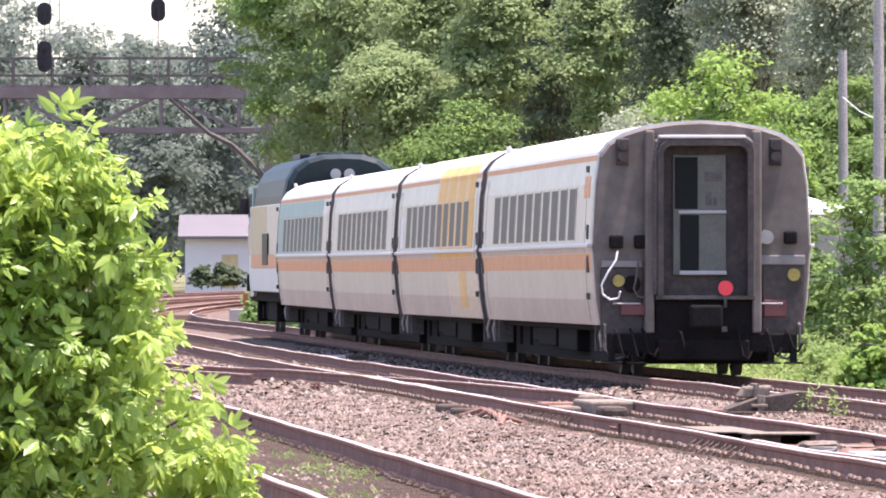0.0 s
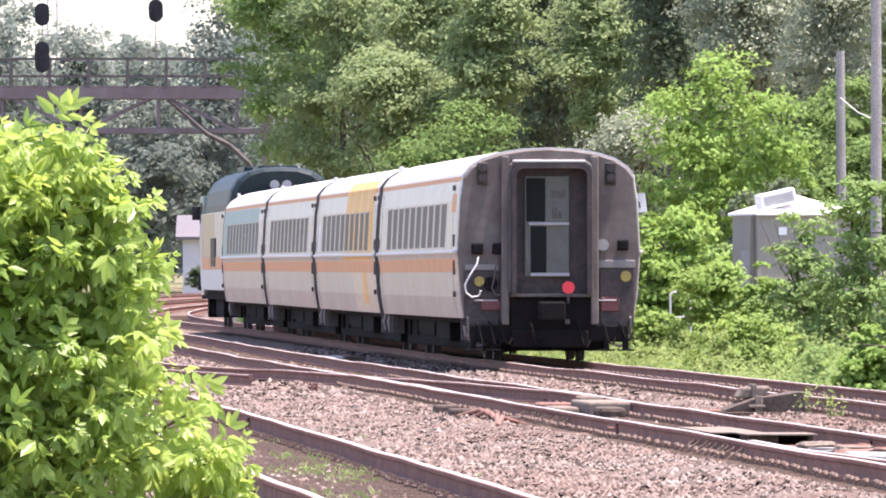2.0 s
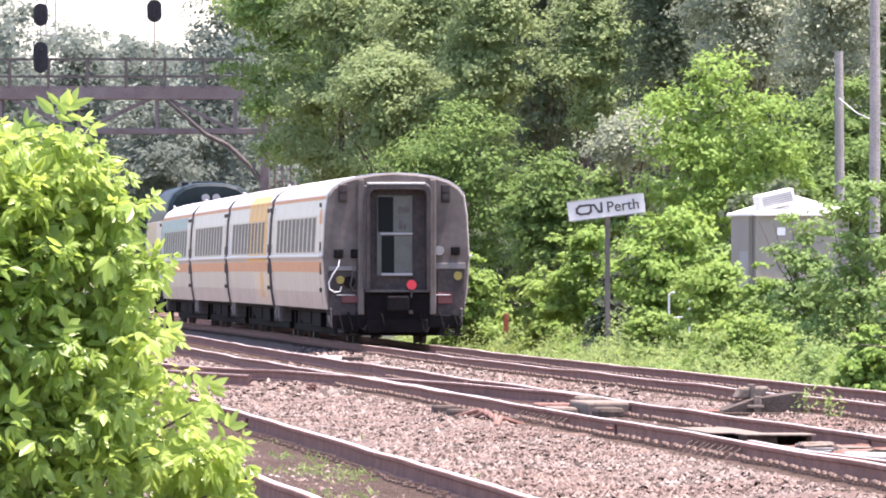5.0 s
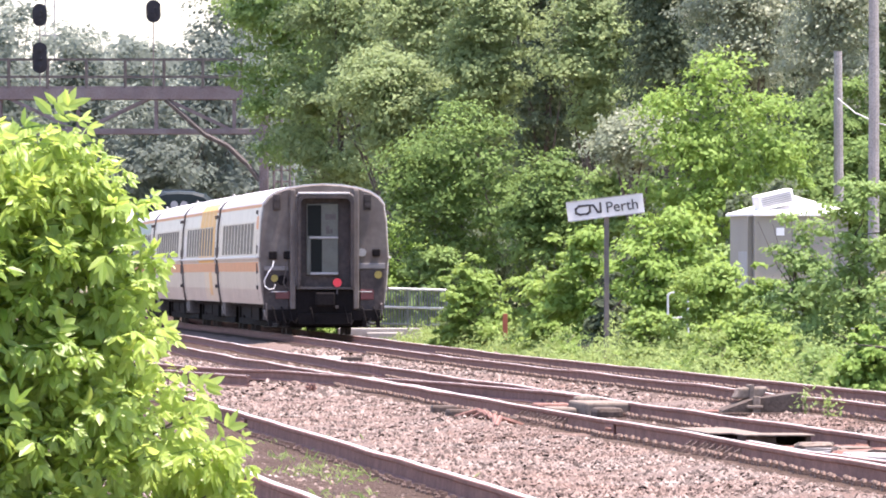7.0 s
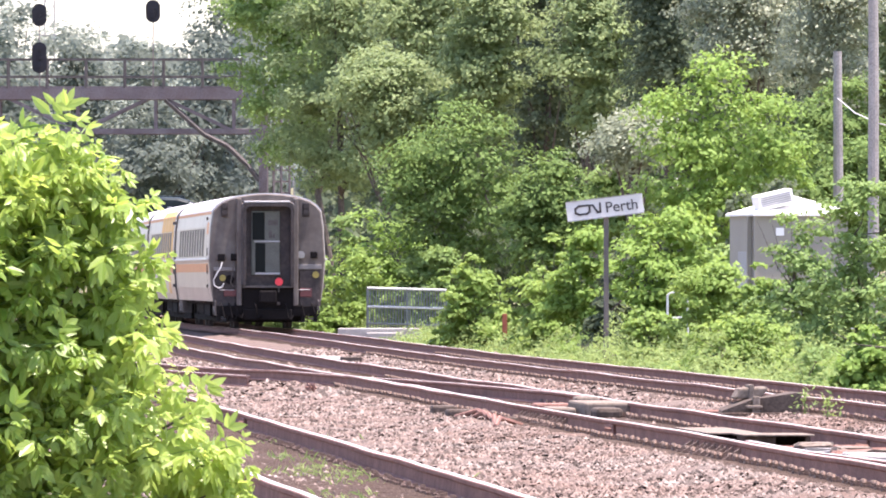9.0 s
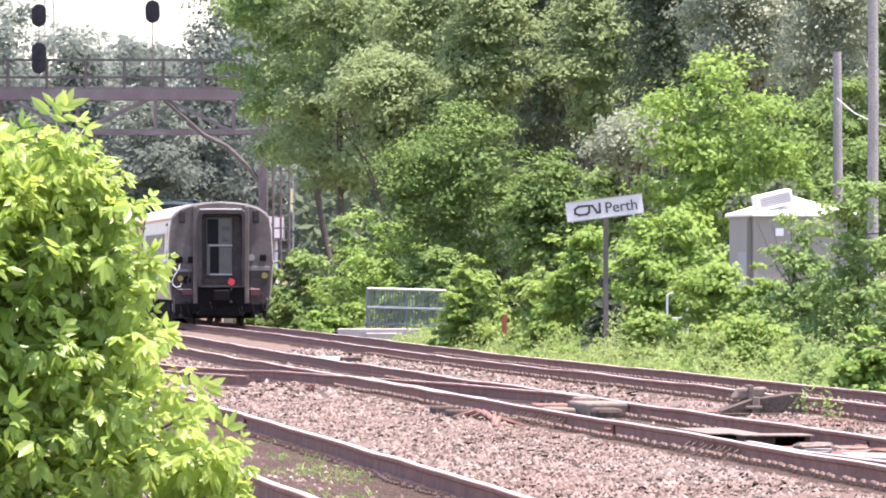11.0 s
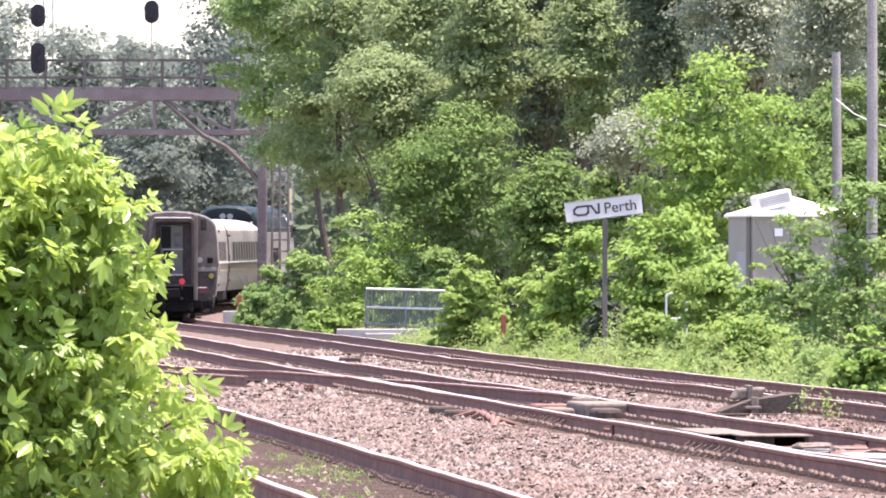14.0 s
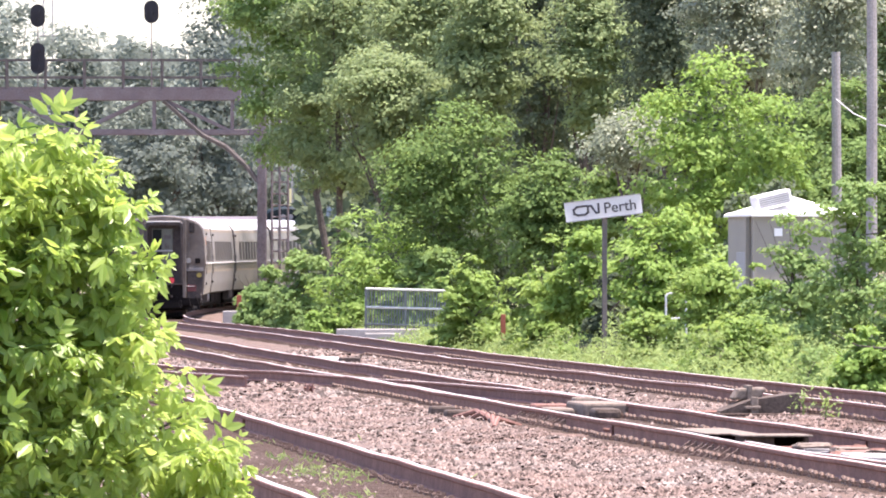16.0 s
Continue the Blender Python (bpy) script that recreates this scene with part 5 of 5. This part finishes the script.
# ---- vegetation, by its place ----
def vegetation():
    F = dict(category="tree", group="lineside trees")
    # tall wood behind the line: label, x, y, top, width, leaves, height of the crown's foot
    rows = [
        ("tall leafy tree overhanging the signal bridge", -3.3, 392, 15.2, 4.7, "L_mid", 5.0),
        ("tall leafy tree with dense crown", -3.54, 384, 16.0, 4.9, "L_forest", 3.2),
        ("leafy tree with grey green crown", -1.41, 352, 9.3, 3.7, "L_forest", 4.6),
        ("tall leafy tree with dense crown", -0.20, 372, 15.5, 4.9, "L_forest", 5.3),
        ("tall leafy tree in the wood", 1.66, 350, 12.3, 3.1, "L_forest", 4.5),
        ("tall dark leafy tree", 3.62, 362, 15.7, 3.6, "L_dark", 3.9),
        ("tall leafy tree in the wood", 4.94, 348, 11.7, 3.1, "L_forest", 5.1),
        ("tall dark leafy tree", 6.05, 354, 15.4, 3.0, "L_dark", 4.4),
        ("tall dark conifer-like tree", 7.14, 338, 14.8, 2.5, "L_dark", 4.4),
        ("poplar with glittering silver leaves", 9.16, 318, 12.0, 3.6, "L_silver", 6.6),
        ("poplar with glittering silver leaves", 11.31, 308, 12.3, 3.3, "L_silver", 5.8),
        ("small poplar with silver leaves", 5.38, 298, 6.2, 1.9, "L_silver", 4.1),
        ("tall leafy tree in the wood", 14.24, 330, 13.6, 4.3, "L_forest", 4.4),
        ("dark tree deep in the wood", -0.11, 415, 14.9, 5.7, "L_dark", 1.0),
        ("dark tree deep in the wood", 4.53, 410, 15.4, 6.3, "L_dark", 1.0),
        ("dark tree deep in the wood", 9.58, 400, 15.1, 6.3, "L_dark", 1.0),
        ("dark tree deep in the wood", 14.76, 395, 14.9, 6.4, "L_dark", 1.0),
    ]
    for i, (lab, x, y, top, w, m, foot) in enumerate(rows):
        g, deep = soil_at(x, y), "deep in" in lab
        plant("forest_tree", lab, x=x, y=y, z0=g, z1=top, width=w * 1.06, material=m, seed=100 + i, crown_from=max(foot - g, 0.3) / (top - g), clumps=int((34 if deep else 62) * w / 4.0), per=240 if deep else 330,
              leaf=0.26 if deep else 0.125 if m == "L_silver" else 0.165, narrow=0.55, lean=-2.9 if "overhanging" in lab else 0.0, puff=1.0 if deep else 0.8, trunk=0.16, **F)
    # shrubs and small trees on the bank
    S = dict(category="shrub", group="lineside shrubs")
    rows = [
        ("rounded green sumac with dark hollows", 0.62, 316, 6.8, 3.7, "L_sumac", 1.0),
        ("rounded green sumac shrub", 3.29, 311, 5.1, 2.5, "L_sumac", 1.0),
        ("light green shrub before the wood", 5.01, 300, 4.9, 1.8, "L_mid", 1.9),
        # these three take dark leaves as the shade below taller growth
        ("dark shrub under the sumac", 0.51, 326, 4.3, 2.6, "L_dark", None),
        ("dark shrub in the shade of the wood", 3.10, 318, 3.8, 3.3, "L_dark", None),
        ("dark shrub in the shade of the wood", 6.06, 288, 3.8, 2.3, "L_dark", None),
        ("large bright green locust tree", 6.91, 262, 6.7, 3.5, "L_bright", 1.5),
        ("leafy green shrub beside the large one", 8.67, 270, 5.5, 2.7, "L_sumac", 1.1),
        ("light green tree behind the poles", 10.76, 286, 6.8, 2.7, "L_sumac", 2.5),
        ("light green tree behind the poles", 11.06, 272, 5.0, 2.6, "L_sumac", 2.0),
        ("dark shrub behind the shed", 7.55, 254, 3.7, 2.1, "L_dark", None),
        ("bright green shrub behind the sign", 5.10, 243, 3.1, 2.3, "L_bright", None),
        ("leafy green shrub behind the sign", 3.51, 247, 2.7, 1.6, "L_bright", None),
        # dark leaves make the shaded hollow around the sign post
        ("dark shrub in the hollow by the sign", 3.71, 235, 1.5, 0.9, "L_dark", None),
        ("leafy shrub near the shed", 6.07, 250, 2.7, 1.5, "L_mid", None),
        ("light green shrub on the bank", 2.45, 255, 2.4, 1.4, "L_lime", None),
        ("light green shrub on the bank", 0.90, 266, 1.9, 1.7, "L_lime", None),
        ("light green shrub on the bank", 2.88, 249, 2.0, 1.6, "L_lime", None),
        ("light green shrub on the bank", 4.61, 226, 0.9, 1.2, "L_lime", None),
        ("light green shrub on the bank", 5.61, 221, 1.7, 1.7, "L_lime", None),
        ("light green shrub before the shed", 6.48, 217, 1.7, 1.3, "L_lime", None),
        ("bright green shrub before the shed", 7.14, 209, 2.9, 1.7, "L_mid", None),
        ("bright green shrub before the shed", 8.04, 205, 3.1, 1.7, "L_mid", None),
        ("low light green shrub", 5.71, 200, 0.8, 1.7, "L_lime", None),
        # dark leaves make the shaded hollow at the pipe rail
        ("dark shrub behind the pipe rail", 7.90, 224, 1.1, 1.3, "L_dark", None),
        ("low bright shrub beside the track", 6.37, 158, 0.8, 1.1, "L_bright", None),
        ("low bright shrub beside the track", 7.25, 166, 1.3, 1.3, "L_mid", None),
        ("light green shrub behind the railing", -1.60, 321, 3.5, 3.1, "L_bright", None),
        ("green shrub on the bank", -2.81, 334, 2.9, 1.9, "L_mid", None),
        ("green shrub on the bank", -4.34, 347, 2.4, 1.7, "L_mid", None),
        ("green shrub beside the track", -6.04, 376, 1.8, 1.8, "L_mid", None),
        ("leafy shrub beside the track", -5.84, 358, 1.0, 1.3, "L_mid", None),
        ("small rounded shrub beside the slab", -3.28, 317, 0.6, 1.1, "L_bright", None),
        ("green shrub behind the railing", 0.23, 312, 2.4, 1.7, "L_mid", None),
        ("green shrub behind the railing", -0.58, 315, 1.9, 1.7, "L_mid", None),
        ("light green shrub beside the railing", 1.11, 272, 1.2, 1.4, "L_lime", None),
    ]
    for i, (lab, x, y, top, w, m, foot) in enumerate(rows):
        g = soil_at(x, y)
        top = max(top, g + 0.5)
        plant("shrub", lab, x=x, y=y, z0=g, z1=top + (0.16 if foot is None else 0.04) * (top - g), width=w * 1.32, material=m, seed=300 + i, crown_from=0.03 if foot is None else max(foot - g, 0.1) / (top - g), depth=w * 0.85,
              clumps=int(20 + 15 * w), per=165, leaf=0.115 if y < 240 else 0.15, narrow=0.52, puff=max(w * 0.19, 0.2), trunk=0.04, dome=foot is None, **S)
    # low growth along the foot of the bank
    rs = random.Random(8)
    for i in range(70):
        s = 140 + i * 2.5 + rs.uniform(-2, 2)
        off = rs.uniform(3.7, 6.6) + (2.6 if 278 < s < 316 else 0)
        p, h = on_line(s, off)
        g = ground_z(off, p.y)
        plant("low_shrub", "low light green leafy growth beside the track", "shrub", p.x, p.y, g, g + rs.uniform(0.5, 1.25), rs.uniform(0.7, 1.7), rs.choice(["L_mid", "L_bright", "L_weed"]), 700 + i, 0.03,
              clumps=12, per=90, leaf=0.1, narrow=0.42, puff=0.2, trunk=0.02, group="low growth on the bank", dome=True)
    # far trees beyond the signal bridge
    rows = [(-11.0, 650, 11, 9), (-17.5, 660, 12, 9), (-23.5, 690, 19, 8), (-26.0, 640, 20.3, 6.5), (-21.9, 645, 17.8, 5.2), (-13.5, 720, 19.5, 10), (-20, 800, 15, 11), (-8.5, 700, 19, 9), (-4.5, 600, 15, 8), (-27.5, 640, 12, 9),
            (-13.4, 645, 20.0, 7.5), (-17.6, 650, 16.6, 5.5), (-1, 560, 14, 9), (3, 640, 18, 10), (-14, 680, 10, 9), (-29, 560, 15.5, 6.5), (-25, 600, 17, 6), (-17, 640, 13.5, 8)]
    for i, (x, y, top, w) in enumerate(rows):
        plant("far_tree", "far green tree beyond the bridge, haze painted into its leaves", "tree", x, y, level(y) - 0.5, top, w, "L_far", 500 + i, 0.05, clumps=42, per=150, leaf=0.38, puff=1.7, trunk=0.25, group="far trees")


def far_wood():
    """The dense wood that closes the view, and the wooded rise beyond the bridge."""
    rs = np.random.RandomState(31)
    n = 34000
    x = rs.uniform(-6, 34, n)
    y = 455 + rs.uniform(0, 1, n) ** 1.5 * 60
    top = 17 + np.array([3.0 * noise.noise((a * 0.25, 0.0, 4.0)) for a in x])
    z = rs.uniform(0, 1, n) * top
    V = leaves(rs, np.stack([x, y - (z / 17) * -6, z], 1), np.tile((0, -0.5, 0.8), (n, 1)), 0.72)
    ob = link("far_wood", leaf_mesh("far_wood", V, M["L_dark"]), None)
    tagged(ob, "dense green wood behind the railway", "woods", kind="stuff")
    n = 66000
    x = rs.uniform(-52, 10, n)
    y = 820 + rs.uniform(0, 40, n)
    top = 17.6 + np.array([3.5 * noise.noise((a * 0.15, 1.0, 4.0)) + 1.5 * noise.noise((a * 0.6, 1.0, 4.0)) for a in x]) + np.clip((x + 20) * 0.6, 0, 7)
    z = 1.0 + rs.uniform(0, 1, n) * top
    # the distant haze is in the leaf colour
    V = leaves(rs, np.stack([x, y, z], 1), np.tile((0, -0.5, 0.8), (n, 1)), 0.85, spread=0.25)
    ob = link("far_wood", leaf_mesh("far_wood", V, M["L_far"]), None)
    tagged(ob, "green wooded rise beyond the bridge, haze painted into its leaves", "woods", kind="stuff")


def weeds():
    """Rough grass and herbs along the right-hand edge of the line."""
    rs = np.random.RandomState(9)
    n = 80000
    s = rs.uniform(118, 345, n)
    off = 2.7 + np.abs(rs.normal(0, 1.6, n)) + 0.3 * np.sin(s * 0.35)
    off = np.minimum(off, 8.5)
    pts = []
    for a, b in zip(s, off):
        p, h = on_line(a, b)
        tall = 0.06 + 0.75 * max(0, noise.noise((a * 0.3, b * 0.8, 0)) + 0.35) * min(1, (b - 2.4) / 1.2) + 0.06 * max(0, b - 4)
        pts.append((p.x, p.y, ground_z(b, p.y) + (0.12 if b < 3.4 else 0.0) + rs.uniform(0, 1) * tall * 1.6))
    C = np.array(pts)
    V = leaves(rs, C, np.tile((0, -0.25, 0.8), (n, 1)), 0.105, spread=0.7, narrow=0.3)
    ob = link("weeds", leaf_mesh("weeds", V, M["L_weed"]), None)
    tagged(ob, "tall light green weeds along the track edge", "weeds", kind="stuff")
    # grass blades among the stones of the front track
    n = 2600
    s, off = rs.uniform(66, 112, n), FRONT + rs.normal(0, 0.5, n)
    C = []
    for a, b in zip(s, off):
        if noise.noise((a * 0.3, b * 1.5, 2.0)) > 0.12:
            p, h = on_line(a, b)
            C.append((p.x, p.y, p.z - 0.2 + rs.uniform(0, 0.07)))
    C = np.array(C)
    ob = link("track_grass", leaf_mesh("track_grass", leaves(rs, C, np.tile((0, -1, 0.2), (len(C), 1)), 0.08, 0.5, 0.15), M["L_weed"]), None)
    tagged(ob, "thin grass tufts between the ties", "grass", kind="stuff")


def near_bush():
    """The leafy bush close to the camera: compound leaves on arching shoots, in branches that sway."""
    rs = np.random.RandomState(21)
    t = empty("near_bush", Matrix.Translation((-1.75, 45.0, -0.4)))
    tagged(t, "sunlit bright green maple bush with compound leaves", "bush")
    edge = [(e, r + 0.08) for e, r in [(0.4, 0.8), (0.95, 0.78), (1.15, 0.86), (1.32, 0.74), (1.48, 0.70), (1.6, 0.53), (1.75, 0.50), (1.98, 0.46), (2.22, 0.36), (2.34, 0.30), (2.45, 0.24), (2.52, 0.06), (2.6, -0.08), (2.68, -0.2), (2.8, -0.3)]]
    branches = []
    for lo, hi in ((0.4, 1.0), (0.9, 1.35), (1.25, 1.7), (1.6, 2.05), (1.95, 2.4), (2.2, 2.56)):
        V, bm = [], bmesh.new()
        root = (-0.35 + rs.uniform(-0.15, 0.15), 0.25, -0.1)
        tip = (float(np.interp(hi, [e[0] for e in edge], [e[1] for e in edge])) - 0.1, -0.1, hi - 0.05)
        bm2 = bmesh.new()
        tube(bm2, [root, (root[0] * 0.7, 0.15, lo * 0.6), ((root[0] + tip[0]) * 0.4, 0.05, (lo + hi) * 0.45), tip], [0.03, 0.022, 0.014, 0.004], 7)
        br = part("branch", bm2, M["bark"], t)
        # arching shoots, with pairs of compound leaves along each
        for k in range(int(84 * (hi - lo) / 0.45)):
            z = rs.uniform(lo, hi)
            lim = float(np.interp(z, [e[0] for e in edge], [e[1] for e in edge])) + 0.11 * noise.noise((z * 6, 0, 0)) - 0.02
            u = rs.uniform(0, 1) ** 0.95
            end = np.array((-0.75 + (lim + 0.75) * u, -0.5 * math.sqrt(max(0, 1 - u ** 2.5)) * rs.uniform(-0.4, 1.0) + rs.normal(0, 0.05), z))
            a = rs.uniform(-1.1, 1.1)
            out = np.array((math.cos(a) * 0.7, -0.6 + 0.5 * math.sin(a), rs.uniform(0.1, 0.75)))
            out /= np.linalg.norm(out)
            ln = rs.uniform(0.3, 0.6)
            if u > 0.8 and rs.rand() < 0.45:
                end = end + np.array((rs.uniform(0.04, 0.2), 0, rs.uniform(-0.04, 0.1)))
            line = [end - out * ln * (1 - f) - np.array((0, 0, 0.18 * ln * (f * f - 0.2))) for f in np.linspace(0, 1, 7)]
            tube(bm, [tuple(q) for q in line], [0.007, 0.006, 0.006, 0.005, 0.004, 0.003, 0.002], 4)
            for j, p0 in enumerate(line[1:]):
                along = line[min(j + 2, 6)] - line[j]
                along /= np.linalg.norm(along)
                turn = rs.uniform(0, 3.14)
                s1 = np.cross(along, (0.3, 0.2, 1.0))
                s1 /= np.linalg.norm(s1)
                s2 = np.cross(along, s1)
                arm = s1 * math.cos(turn) + s2 * math.sin(turn)
                for d in ((arm, -arm) if j < 5 else (arm, -arm, along)):
                    d = d + along * 0.5 + rs.normal(0, 0.2, 3) - np.array((0, 0, 0.15))
                    d /= np.linalg.norm(d)
                    up = np.array((0.1, -0.6, 0.85)) + rs.normal(0, 0.3, 3)
                    side = np.cross(d, up)
                    side /= np.linalg.norm(side)
                    nrm = np.cross(side, d)
                    size = rs.uniform(0.055, 0.1) * (0.6 + 0.4 * (j < 5))
                    for at, dirs in ((0.5, (d * 0.5 + side * 0.8, d * 0.5 - side * 0.8)), (0.95, (d * 0.75 + side * 0.6, d * 0.75 - side * 0.6)), (1.0, (d,))):
                        base = p0 + d * size * at
                        for q in dirs:
                            q = q + rs.normal(0, 0.15, 3) - np.array((0, 0, 0.35))
                            q /= np.linalg.norm(q)
                            b = np.cross(q, nrm + rs.normal(0, 0.25, 3))
                            b /= np.linalg.norm(b) + 1e-9
                            nn = np.cross(b, q)
                            L = size * rs.uniform(0.75, 1.15)
                            w = L * rs.uniform(0.17, 0.25)
                            r = base + q * L - nn * L * 0.25
                            V.append([base, base + q * L * 0.28 + b * w - nn * L * 0.05, base + q * L * 0.68 + b * w * 0.75 - nn * L * 0.13, r])
                            V.append([base, r, base + q * L * 0.68 - b * w * 0.75 - nn * L * 0.13, base + q * L * 0.28 - b * w - nn * L * 0.05])
        V = np.array(V)
        link("foliage", leaf_mesh("foliage", V.reshape(-1, 3), M["L_near"]), None, br)
        tagged(part("twig", bm, M["L_mid"], br), kind="stuff")
        branches.append(br)
    return branches


# ---- build ----
ground()
ballast()
track("main railway track with rusty rails on ballast", 0.0, 60, 760, 125, 235, 3)
track("middle railway track with worn bright rails", MID, 45, 760, 70, 180, 7)
track("front railway track with polished rail and brown ties", FRONT, 40, 760, 60, 140, 12)
turnout()
train = [coach("silver grey coach with orange stripes and grimy end", "rear"), coach("silver grey coach with faded yellow panel", "yellow"),
         coach("silver grey coach with orange stripes", "plain"), coach("silver grey coach with teal panel", "teal")]
loco = locomotive()
signal_bridge()
name_sign()
shed()
poles()
fences()
switch_gear()
far_building()
far_tower()
vegetation()
far_wood()
weeds()
branches = near_bush()
stones()


def motions():
    for k, c in enumerate(train):
        run(c, PITCH * (k + 0.5), 9.0)
    run(loco, PITCH * 4 + 10.6, 6.6)
    # a light breeze in the near bush
    for k, b in enumerate(branches):
        walk(b, [(0.4 * i, pose(0, 0, 0, 0.35 * noise.noise((i * 0.31, k, 2.0)), 0.55 * noise.noise((i * 0.37, k * 3, 9.0)), 0.6 * noise.noise((i * 0.29, k * 2, 5.0)))) for i in range(41)])


motions()
